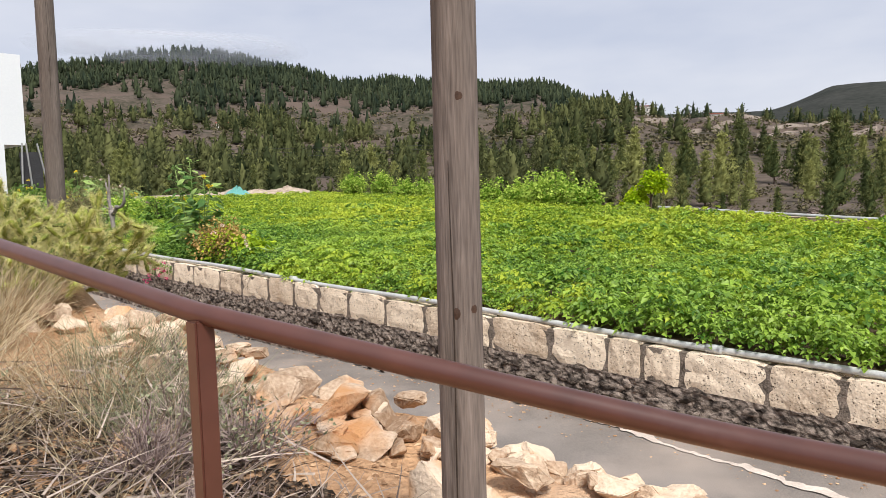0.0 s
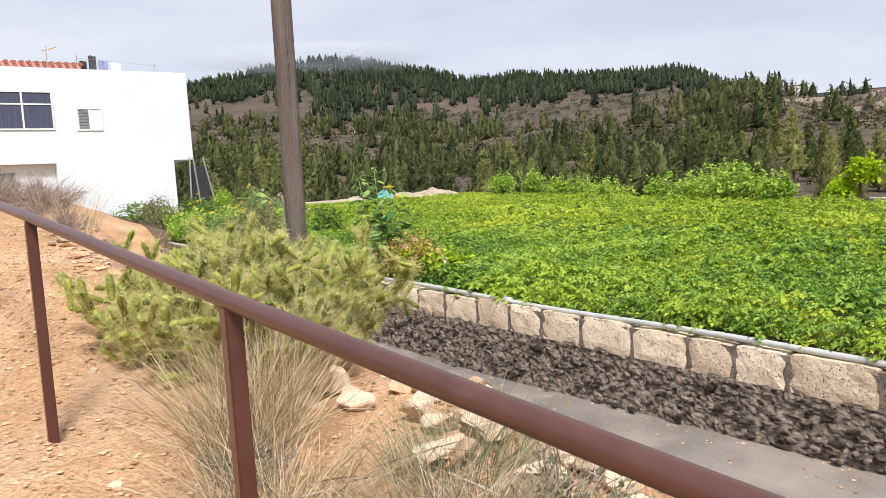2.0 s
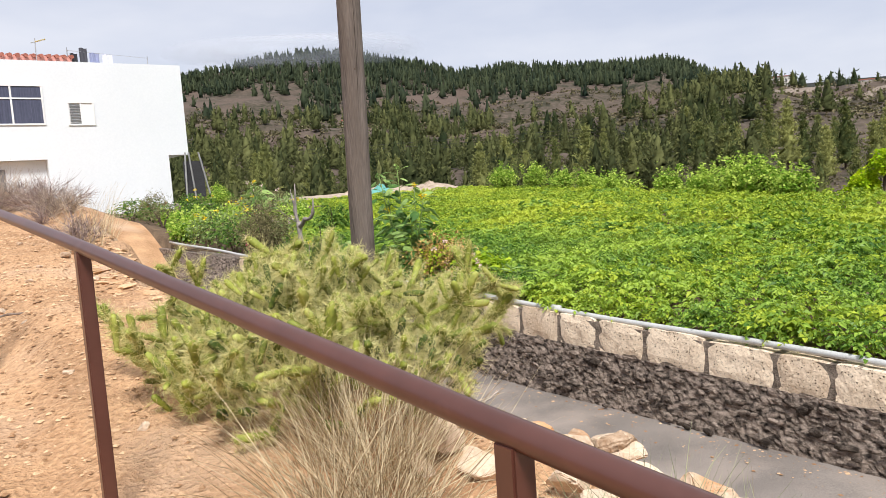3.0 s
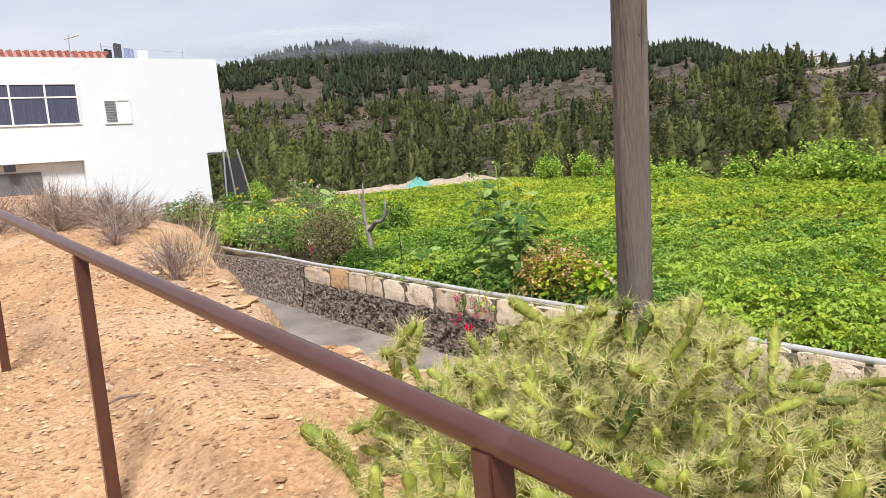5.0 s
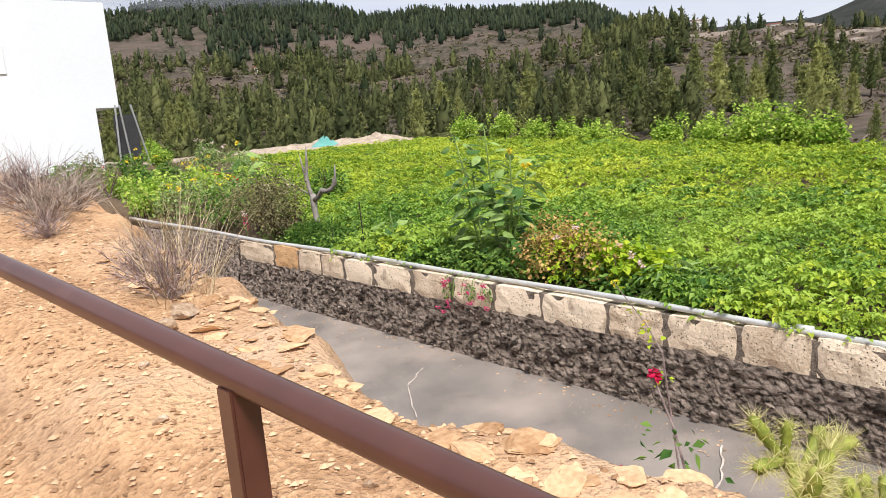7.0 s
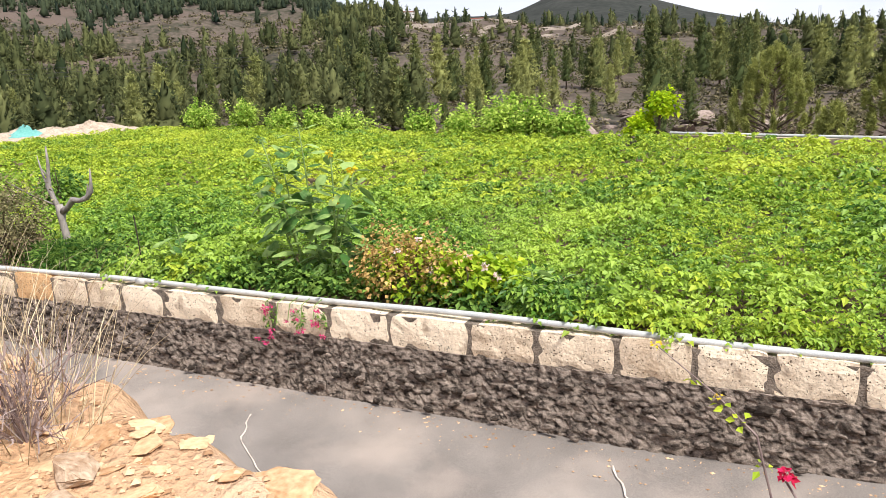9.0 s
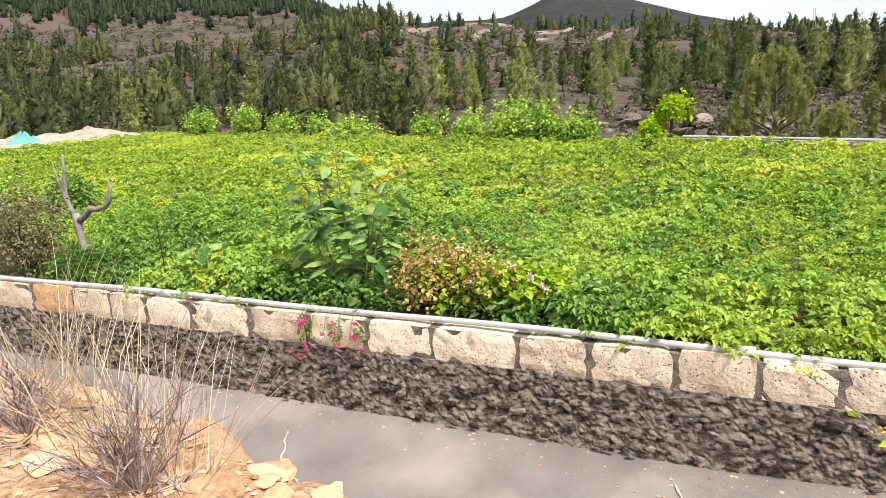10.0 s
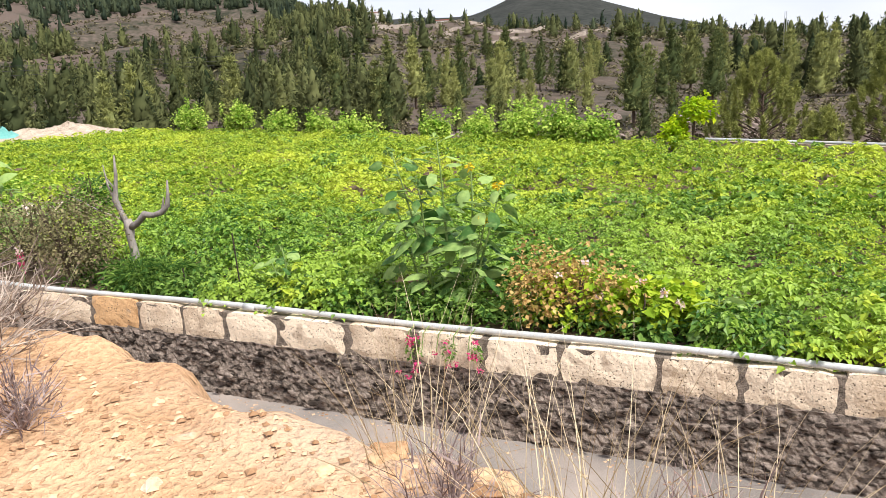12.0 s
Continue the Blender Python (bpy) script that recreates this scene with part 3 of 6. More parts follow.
for u, wd, z1, col in ((-4.35, 0.3, 0.5, (0.03, 0.03, 0.035)), (-3.95, 0.32, 0.75, (0.06, 0.06, 0.07)), (-3.5, 0.4, 0.55, (0.22, 0.24, 0.36)), (-2.95, 0.45, 0.5, (0.55, 0.55, 0.66))):
    bm = bmesh.new()
    cols = []
    for i in range(7):
        x = u - wd / 2 + wd * i / 6
        cols.append([bm.verts.new((x, 0.03 * math.sin(i * 2.1) + d, z)) for d, z in ((0.012, z1 + 0.02 * math.sin(i)), (0.012, 0.0), (-0.012, 0.0), (-0.012, z1 + 0.02 * math.sin(i)))])
    for a, b in zip(cols, cols[1:]):
        for k in range(4):
            bm.faces.new((a[k], b[k], b[(k + 1) % 4], a[(k + 1) % 4]))
    part("garment", bm, material("laundry_cloth", col, tuple(min(1, c * 1.4) for c in col), bump=0), washing)

# ---- foliage builders ----
rng = np.random.default_rng(7)


def unit(v):
    return v / np.maximum(np.linalg.norm(v, axis=-1, keepdims=True), 1e-9)


def leaf_blades(base, along, up, length, width, fold=0.15, droop=0.2):
    """Folded four-cornered leaves. Returns vertices and triangles."""
    n = len(base)
    along, up = unit(along), unit(up)
    side = unit(np.cross(along, up))
    L, W = np.broadcast_to(length, n)[:, None], np.broadcast_to(width, n)[:, None]
    mid = base + along * L * 0.45 
    tip = base + along * L - up * L * droop
    v = np.stack([base, mid + side * W + up * W * fold, tip, mid - side * W + up * W * fold], 1).reshape(-1, 3)
    i = np.arange(n)[:, None] * 4
    f = np.concatenate([i + np.array([[0, 1, 2]]), i + np.array([[0, 2, 3]])], 1).reshape(-1, 3)
    return v, f


def joined(pieces):
    vs, fs, n = [], [], 0
    for v, f in pieces:
        vs.append(v)
        fs.append(f + n)
        n += len(v)
    return np.concatenate(vs), np.concatenate(fs)


def random_dirs(n, up_bias=0.0, r=rng):
    d = r.normal(size=(n, 3))
    d[:, 2] += up_bias
    return unit(d)


def leaf_ball(n, size, leaf, width, r=rng, shell=0.55, droop=0.25):
    """Leaves through an uneven ellipsoid, standing on z = 0."""
    d = random_dirs(n, 0.15, r)
    lump = 0.8 + 0.35 * np.sin(d[:, 0] * 5 + r.random() * 6) * np.sin(d[:, 1] * 4 + r.random() * 6) + 0.15 * r.random(n)
    rad = (shell + (1 - shell) * r.random(n)) * lump
    p = d * rad[:, None] * np.array(size) * 0.5
    p[:, 2] += size[2] * 0.5
    along = unit(d * np.array([1, 1, 0.4]) + r.normal(size=(n, 3)) * 0.5)
    up = unit(np.array([[0, 0, 1.0]]) + r.normal(size=(n, 3)) * 0.45 + d * 0.3)
    ln = leaf * (0.6 + 0.7 * r.random(n))
    return leaf_blades(p, along, up, ln, ln * width, droop=droop)


# ---- potato field ----
def potato_patch(px, py, leaves, leaflets, leaf_len, blade, height, pale):
    """Plants as low domes of compound leaves. Returns vertices, triangles and the leaf kind of each triangle."""
    n = len(px)
    base = np.stack([px, py, field_height(px, py)], -1)
    size = (0.68 + 0.5 * value_noise(px * 0.8, py * 0.8, 31)) * (0.8 + 0.4 * rng.random(n))
    phi = rng.random((n, leaves)) * 2 * np.pi
    rise = rng.random((n, leaves))
    axis = np.stack([np.cos(phi), np.sin(phi), 0 * phi], -1)
    root = base[:, None, :] + axis * 0.04 + np.stack([0 * rise, 0 * rise, (0.30 + 0.80 * rise) * height * size[:, None]], -1)
    ln = leaf_len * (1.35 - 0.75 * rise) * (0.75 + 0.5 * rng.random((n, leaves))) * size[:, None]
    perp = np.stack([-axis[..., 1], axis[..., 0], 0 * phi], -1)
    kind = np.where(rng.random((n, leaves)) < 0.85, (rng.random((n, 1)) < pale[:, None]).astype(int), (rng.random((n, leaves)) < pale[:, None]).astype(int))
    pieces, kinds = [], []
    spots = [(1.0, 0)] + [(t, s) for t in (0.78, 0.5, 0.22) for s in (-1, 1)]
    for t, s in spots[:leaflets]:
        p = root + axis * (ln * t)[..., None]
        p[..., 2] += ln * (0.45 * t - 0.6 * t * t)
        along = axis * (1.0 if s == 0 else 0.6) + perp * s * 0.95
        along = along + rng.normal(size=along.shape) * 0.22
        along[..., 2] -= 0.2
        up = rng.normal(size=along.shape) * 0.38
        up[..., 2] += 1
        bl = (blade * (1.2 if s == 0 else 0.75 + 0.35 * t) * (0.7 + 0.6 * rng.random(ln.shape)) * size[:, None]).ravel()
        pieces.append(leaf_blades(p.reshape(-1, 3), along.reshape(-1, 3), up.reshape(-1, 3), bl, bl * 0.37, fold=0.35, droop=0.3))
        kinds.append(np.repeat(kind.ravel(), 2))
    v, f = joined(pieces)
    return v, f, np.concatenate(kinds)


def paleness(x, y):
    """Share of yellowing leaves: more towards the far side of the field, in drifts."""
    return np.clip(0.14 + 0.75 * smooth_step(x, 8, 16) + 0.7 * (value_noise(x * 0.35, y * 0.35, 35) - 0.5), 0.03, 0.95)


def scatter(x0, x1, y0, y1, step_x, step_y, jitter):
    xs, ys = np.arange(x0, x1, step_x), np.arange(y0, y1, step_y)
    X, Y = np.meshgrid(xs, ys)
    X = X.ravel() + rng.normal(size=X.size) * jitter
    Y = Y.ravel() + rng.normal(size=Y.size) * jitter
    return X, Y


X, Y = scatter(6.50, 12.4, 0.6, 24, 0.31, 0.27, 0.07)
keep = ((Y < 16.8) | (X > 7.4 + 0.28 * (Y - 16.8))) & (value_noise(X * 1.6, Y * 1.6, 33) > 0.06) & ~((X < 7.25) & (Y > 10.7) & (Y < 14.2)) & ~((X < 7.1) & (Y > 16.2))
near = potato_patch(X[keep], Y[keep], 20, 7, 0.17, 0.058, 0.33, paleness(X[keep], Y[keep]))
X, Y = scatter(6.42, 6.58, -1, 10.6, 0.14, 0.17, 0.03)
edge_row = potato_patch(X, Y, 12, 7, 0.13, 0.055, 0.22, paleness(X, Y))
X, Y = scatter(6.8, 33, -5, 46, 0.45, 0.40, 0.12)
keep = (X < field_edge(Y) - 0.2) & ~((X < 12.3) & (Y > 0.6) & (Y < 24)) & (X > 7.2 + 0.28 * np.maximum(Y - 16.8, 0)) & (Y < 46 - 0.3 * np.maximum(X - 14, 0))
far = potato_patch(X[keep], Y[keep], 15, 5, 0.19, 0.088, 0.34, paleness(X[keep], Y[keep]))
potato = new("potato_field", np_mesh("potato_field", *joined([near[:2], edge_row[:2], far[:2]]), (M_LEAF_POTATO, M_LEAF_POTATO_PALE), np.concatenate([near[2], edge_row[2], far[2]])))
tagged(potato, "dense field of leafy green potato plants behind the wall", "crop field", kind="stuff")

# ---- pines ----
def needles(centres, aims, cards, length, width, puff, r):
    """Pointed needle cards fanned round each centre."""
    n = len(centres) * cards
    along = unit(np.repeat(aims, cards, 0) + r.normal(size=(n, 3)) * puff)
    base = np.repeat(centres, cards, 0) + r.normal(size=(n, 3)) * length * 0.25
    ln = (length * (0.6 + 0.7 * r.random(n)))[:, None]
    side = unit(np.cross(along, random_dirs(n, 0.3, r))) * ln * width
    v = np.stack([base + side, base + along * ln, base - side], 1).reshape(-1, 3)
    return v, np.arange(len(v)).reshape(-1, 3)


def crown_body(h, r, rings, around, start, spread, power, shrink):
    """The shaded heart of a crown: a lumpy, uneven cone of bough masses."""
    t = np.linspace(0, 0.93, rings)[:, None] + r.normal(size=(rings, around)) * 0.25 / rings
    a = np.arange(around)[None] * 2 * np.pi / around + np.arange(rings)[:, None] * 0.8 + r.normal(size=(rings, around)) * 0.15
    reach = h * spread * shrink * (np.clip(1 - t, 0.02, 1) ** power) * (0.62 + 0.62 * r.random((rings, around)))
    v = np.stack([np.cos(a) * reach, np.sin(a) * reach, h * (start + (1 - start) * np.clip(t, 0, 1))], -1).reshape(-1, 3)
    v = np.concatenate([v, [[0, 0, h * 0.99], [0, 0, h * start]]])
    ids = np.arange(rings * around).reshape(rings, around)
    nxt = np.roll(ids, -1, 1)
    f = np.concatenate([np.stack([ids[:-1], nxt[:-1], nxt[1:]], -1).reshape(-1, 3), np.stack([ids[:-1], nxt[1:], ids[1:]], -1).reshape(-1, 3),
                        np.stack([ids[-1], nxt[-1], np.full(around, rings * around)], -1), np.stack([nxt[0], ids[0], np.full(around, rings * around + 1)], -1)])
    return v, f


def wood_pine(h, r, rings, around, puffs, cards, card, start, spread, power):
    """A far pine: a lumpy crown with needle puffs over an uneven cone."""
    k = np.arange(puffs)
    t = 1 - np.sqrt(1 - (k + r.random(puffs)) / puffs * 0.985)
    a = k * 2.4 + r.normal(size=puffs) * 0.5
    lop = 1 + 0.22 * np.cos(a - r.random() * 6.28) * r.random() + 0.15 * np.sin(a * 2 + t * 9 + r.random() * 6)
    reach = h * spread * (np.clip(1 - t, 0, 1) ** power + 0.02) * lop * (0.72 + 0.32 * r.random(puffs))
    c = np.stack([np.cos(a) * reach, np.sin(a) * reach, h * (start + (1 - start) * t)], -1)
    d = np.stack([np.cos(a) * 0.7, np.sin(a) * 0.7, 0.35 + 0.8 * t], -1)
    return joined([needles(c, d, cards, h * card, 0.26, 0.55, r), crown_body(h, r, rings, around, start, spread, power, 0.70)])


def whorled_crown(h, r, start, spread, levels=12, power=0.85):
    """Boughs in uneven whorls, each hung with needle puffs that turn up at the end."""
    cs, ds = [], []
    tilt = r.random() * 6.28
    for i in range(levels):
        t = (i + 0.5 * r.random()) / levels
        for k in range(6):
            a = k * 1.05 + i * 1.3 + r.normal() * 0.3
            reach = h * spread * ((1 - t) ** power + 0.04) * (0.55 + 0.6 * r.random()) * (1 + 0.2 * math.cos(a - tilt))
            for u in (0.25, 0.5, 0.72, 0.88, 1.0):
                w = reach * u
                cs.append((math.cos(a) * w + r.normal() * 0.10, math.sin(a) * w + r.normal() * 0.10, h * (start + (1 - start) * t) + w * (0.42 * u - 0.14) + r.normal() * 0.08))
                ds.append((math.cos(a) * 0.55, math.sin(a) * 0.55, 0.8))
        cs.append((0, 0, h * (start + (1 - start) * (t + 0.06))))
        ds.append((0, 0, 1))
    return joined([needles(np.array(cs), np.array(ds), 8, h * 0.040 + 0.06, 0.15, 0.7, r), crown_body(h, r, 11, 10, start, spread, power, 0.55)])


def pine_tree(h, seed, spread=0.24, start=0.08, power=0.85):
    r = np.random.default_rng(seed)
    tree = thing("pine_tree", "green pine tree with a conical needled crown on the hillside", "tree", "hillside pines")
    lean = r.normal() * 0.02
    part("trunk", tube(bmesh.new(), [(lean * z, 0, z) for z in np.linspace(-0.4, h * 0.95, 7)], list(np.linspace(h * 0.02, 0.02, 7)), 7), M_BARK, tree, smooth=True)
    for i in range(6):
        bm = bmesh.new()
        t = 0.12 + 0.8 * r.random()
        a = r.random() * 6.28
        reach = h * spread * (1 - t) ** 0.8 * 0.8
        z = h * (start * 0.7 + (1 - start) * t)
        tube(bm, [(0, 0, z), (math.cos(a) * reach * 0.5, math.sin(a) * reach * 0.5, z + reach * 0.02), (math.cos(a) * reach, math.sin(a) * reach, z + reach * 0.15)], [0.05, 0.035, 0.012], 4)
        part("limb", bm, M_BARK, tree)
    crown = new("crown", np_mesh("crown", *whorled_crown(h, r, start, spread, 12, power), (M_NEEDLE,), smooth=True))
    crown.parent = tree
    return tree


def tufted_pine(label, at, h, width, puffs, seed):
    """A young pine whose shoots end in separate upright needle brushes."""
    r = np.random.default_rng(seed)
    tree = thing("young_pine", label, "tree", at=(at[0], at[1], float(ground_height(*at)) - 0.1))
    part("trunk", tube(bmesh.new(), [(0, 0, -0.3), (0.03, 0, h * 0.5), (0, 0.02, h * 0.9)], [0.12, 0.08, 0.03], 8), M_BARK, tree, smooth=True)
    for k in range(puffs):
        t = (k + 0.5) / puffs
        a = k * 2.4 + r.normal() * 0.2
        reach = width * 0.5 * (1 - t) ** 0.7 * (0.55 + 0.45 * r.random())
        p = np.array([math.cos(a) * reach, math.sin(a) * reach, h * (0.06 + 0.84 * t ** 1.15)])
        tall = 0.62 + 0.3 * r.random()
        u = np.linspace(0, 1, 12)
        c = p + np.stack([u * 0.12 * math.cos(a), u * 0.12 * math.sin(a), u * tall], -1)
        v1, f1 = needles(c, np.tile([[math.cos(a) * 0.2, math.sin(a) * 0.2, 0.55]], (12, 1)), 30, 0.25, 0.07, 0.7, r)
        brush = new("needle_brush", np_mesh("needle_brush", v1, f1, (M_NEEDLE_YOUNG,)))
        brush.parent = tree
        part("bough", tube(bmesh.new(), [(0, 0, max(0.1, p[2] - reach * 0.5)), tuple(p), tuple(c[-1])], [0.035, 0.025, 0.01], 5), M_BARK, tree)
    return tree


def place_polar(az, r):
    return math.sin(radians(az)) * r, math.cos(radians(az)) * r


templates = [pine_tree(8.6, 11, 0.23, 0.10, 0.85), pine_tree(8.0, 12, 0.26, 0.08, 0.75), pine_tree(7.0, 13, 0.28, 0.05, 0.7), pine_tree(9.4, 14, 0.21, 0.18, 0.8), pine_tree(6.5, 15, 0.31, 0.04, 0.65)]
tr = np.random.default_rng(21)
spots = []
for az in np.linspace(54, 103, 70):
    spots.append((az + tr.normal() * 0.8, 92 + 62 * tr.random() ** 0.8, 0.55 + 0.45 * tr.random()))
for az in np.linspace(58, 101, 20):
    spots.append((az + tr.normal() * 0.8, 62 + 24 * tr.random(), 0.36 + 0.26 * tr.random()))
for az in np.linspace(4, 56, 46):
    spots.append((az + tr.normal() * 0.8, 76 + 54 * tr.random(), 0.5 + 0.36 * tr.random()))
for az, r in ((72.0, 112), (73.8, 74), (76.6, 116), (79.5, 120), (82.0, 108), (84.5, 112), (93.5, 76), (95.5, 72), (64.0, 108), (66.5, 100), (58.5, 98), (60.5, 105), (77.6, 112), (80.6, 116), (86.6, 110), (91.0, 104)):
    spots.append((az, r, 0.95 + 0.15 * tr.random()))
spots = [p for p in spots if not (84.5 < p[0] < 93 and p[1] < 90)]
for i, (az, r, s) in enumerate(spots):
    x, y = place_polar(az, r)
    m = pose(x, y, float(ground_height(x, y)) - 0.1, 0, 0, tr.random() * 360)
    tree = templates[i % 5]
    if i < 5:
        tree.matrix_basis = m
        tree.scale = (s, s, s)
    else:
        copy = copy_thing(tree, m)
        copy.scale = (s, s, s)
# bushy young pines beyond the field
tufted_pine("bushy young pine with rounded yellow-green needle brushes", (53.5, 9.9), 6.2, 8.2, 105, 31)
tufted_pine("broad bushy pine with olive needle brushes", (52.0, 2.6), 6.6, 7.4, 95, 32)
tufted_pine("small bushy young pine with yellow-green needle brushes", (48.0, 6.6), 2.4, 2.6, 26, 33)

# distant woods, each in one sheet of trees
wr = np.random.default_rng(5)
BARE = ((12, 27.0, 5.2, 7.5, 0.08), (30.5, 33.5, 6.0, 7.0, 0.3), (34.0, 39.8, 5.0, 6.8, 0.1), (40.5, 54.0, 4.2, 6.2, 0.06), (27.0, 30.0, 4.0, 4.9, 0.10), (57, 84, -2.6, 1.0, 0.15), (57, 90, 2.9, 4.8, 0.35))


def wood_positions(n, az0, az1, r0, r1, tall):
    az = az0 + (az1 - az0) * wr.random(n)
    r = np.sqrt(r0 ** 2 + (r1 ** 2 - r0 ** 2) * wr.random(n))
    x, y = np.sin(np.radians(az)) * r, np.cos(np.radians(az)) * r
    z = ground_height(x, y)
    low = np.degrees(np.arctan2(z - 1.5, r))
    high = np.degrees(np.arctan2(z - 1.5 + tall * 0.85, r))
    chance = np.ones(n)
    jag = (value_noise(az * 0.9, low * 2.0, 41) - 0.5) * 2.0
    for a0, a1, e0, e1, c in BARE:
        inside = (az + jag > a0) & (az + jag < a1) & (high + jag * 0.4 > e0) & (low + jag * 0.4 < e1 - 0.2)
        chance = np.where(inside, np.minimum(c, chance), chance)
    clump = value_noise(x / 26, y / 26, 42)
    chance *= np.clip((0.55 if r0 < 250 else 0.75) + 1.5 * (clump - 0.2), 0.15, 1)
    ok = wr.random(n) < chance
    return x[ok], y[ok], z[ok]


def woods(label, mat, bands):
    pieces = []
    for n, az0, az1, r0, r1, rings, around, puffs, cards, card, tall in bands:
        for x, y, z in zip(*wood_positions(n, az0, az1, r0, r1, tall)):
            h = tall * (0.55 + 0.7 * wr.random())
            v, f = wood_pine(h, wr, rings, around, puffs, cards, card, 0.04 + 0.1 * wr.random(), 0.23 + 0.14 * wr.random(), 0.55 + 0.4 * wr.random())
            pieces.append((v + np.array([x, y, z]), f))
    ob = new("pine_woods", np_mesh("pine_woods", *joined(pieces), (mat,), smooth=True))
    return tagged(ob, label, "woods", kind="stuff")


woods("olive green pine woods on the nearer slopes", M_NEEDLE_MID, ((400, 2, 58, 74, 170, 9, 8, 84, 5, 0.066, 6.0), (1250, 2, 60, 170, 300, 6, 7, 36, 4, 0.10, 7.2), (140, 56, 104, 92, 170, 9, 8, 84, 5, 0.066, 6.2), (360, 56, 104, 170, 330, 6, 7, 36, 4, 0.10, 6.6)))
woods("dark green pine woods on the far ridges", M_NEEDLE_FAR, ((3000, 2, 61, 300, 540, 4, 5, 7, 3, 0.16, 7.8), (3300, 2, 63, 540, 665, 3, 5, 5, 3, 0.17, 7.6), (340, 60, 104, 290, 360, 5, 6, 16, 4, 0.12, 6)))

# low scrub between the trees
pieces = []
sx = np.random.default_rng(6)
for i in range(3600):
    az, r = 4 + 90 * sx.random(), 165 + 190 * sx.random()
    x, y = place_polar(az, r)
    sz = 0.7 + 1.5 * sx.random() ** 2
    v, f = leaf_ball(14, (sz * 1.6, sz * 1.6, sz), 0.9, 0.4, sx)
    pieces.append((v + np.array([x, y, float(ground_height(x, y)) - 0.2]), f))
for i in range(900):
    az, r = 40 + 64 * sx.random(), 45 + 120 * sx.random()
    x, y = place_polar(az, r)
    if x < field_edge(y) + 4:
        continue
    sz = 0.5 + 1.0 * sx.random()
    v, f = leaf_ball(42, (sz * 1.5, sz * 1.5, sz), 0.38, 0.35, sx)
    pieces.append((v + np.array([x, y, float(ground_height(x, y)) - 0.1]), f))
M_SCRUB = material("brown_green_scrub", (0.06, 0.06, 0.03), (0.22, 0.19, 0.11), scale=0.1, fine=1.0, bump=0, per_island=0.5, see_through=0.2, spec=0.05)
tagged(new("scrub", np_mesh("scrub", *joined(pieces), (M_SCRUB,))), "low brown-green scrub on the rocky slope", "scrub", kind="stuff")


# ---- vines along the field's far edge ----
def stems(bm, n, height, spread, radius, r, start=(0, 0, 0), kink=0.15, sides=5):
    for i in range(n):
        a = r.random() * 6.28
        reach = spread * (0.3 + 0.7 * r.random())
        hh = height * (0.6 + 0.4 * r.random())
        pts, rad = [], []
        for k in range(5):
            t = k / 4
            pts.append((start[0] + math.cos(a) * reach * t + r.normal() * kink * 0.1 * t, start[1] + math.sin(a) * reach * t + r.normal() * kink * 0.1 * t, start[2] + hh * t ** 0.8))
            rad.append(radius * (1 - 0.8 * t))
        tube(bm, pts, rad, sides)
    return bm


def bush(name, label, category, at, size, leaf, mat, n, seed, group="", width=0.36, stem_mat=None, parts=3, sink=0.05, shoots=0):
    """A bush with stems and an uneven crown of single leaves."""
    r = np.random.default_rng(seed)
    z = float(ground_height(at[0], at[1]))
    b = thing(name, label, category, group, at=(at[0], at[1], z - sink))
    for k in range(5):
        part("stem", stems(bmesh.new(), 1, size[2] * 0.75, min(size[0], size[1]) * 0.33, 0.012 + size[2] * 0.01, r), stem_mat or M_BARK, b)
    pieces = []
    for k in range(parts):
        off = np.array([r.normal() * size[0] * 0.16, r.normal() * size[1] * 0.16, size[2] * (0.02 + 0.12 * r.random())])
        v, f = leaf_ball(n // parts, [s * (0.62 + 0.3 * r.random()) for s in size], leaf, width, r)
        pieces.append((v + off, f))
    for k in range(shoots):
        v, f = leaf_ball(16, (0.16, 0.16, 0.55), leaf, width, r)
        pieces.append((v + np.array([r.normal() * size[0] * 0.22, r.normal() * size[1] * 0.3, size[2] * (0.5 + 0.3 * r.random())]), f))
    crown = new("foliage", np_mesh("foliage", *joined(pieces), (mat,)))
    crown.parent = b
    return b


for x, y, w, h, seed in ((29.3, 35.4, 1.9, 1.65, 1), (28.7, 32.2, 1.3, 1.45, 2), (28.0, 29.4, 1.3, 1.1, 3), (26.7, 25.2, 1.5, 0.85, 4), (27.3, 27.2, 1.2, 0.95, 9), (24.9, 20.8, 1.0, 1.0, 5), (24.3, 19.0, 1.1, 1.2, 10), (23.8, 17.3, 1.5, 1.6, 6), (23.3, 15.9, 1.2, 1.3, 7), (22.9, 14.8, 1.0, 1.0, 11)):
    bush("grapevine", "bright green leafy grapevine at the field edge", "vine", (x - 0.2, y), (w, w, h), 0.115, M_LEAF_VINE, 2000, seed, "grapevines", 0.42, parts=7, shoots=10)
tall = bush("tall_grapevine", "leaning yellow-green grapevine on a stake", "vine", (22.1, 12.45), (0.85, 0.9, 1.1), 0.13, M_LEAF_YELLOW, 900, 50, "", 0.42, parts=5)
v, f = joined([leaf_ball(650, (0.8, 0.95, 0.75), 0.13, 0.42)] + [(lv + np.array([0, -0.25 + 0.16 * k, 0.45 - 0.12 * k]), lf) for k, (lv, lf) in enumerate(leaf_ball(22, (0.1, 0.1, 0.5), 0.11, 0.42) for q in range(3))])
upper = new("upper_foliage", np_mesh("upper_foliage", v + np.array([0, -0.6, 0.72]), f, (M_LEAF_YELLOW,)))
upper.parent = tall
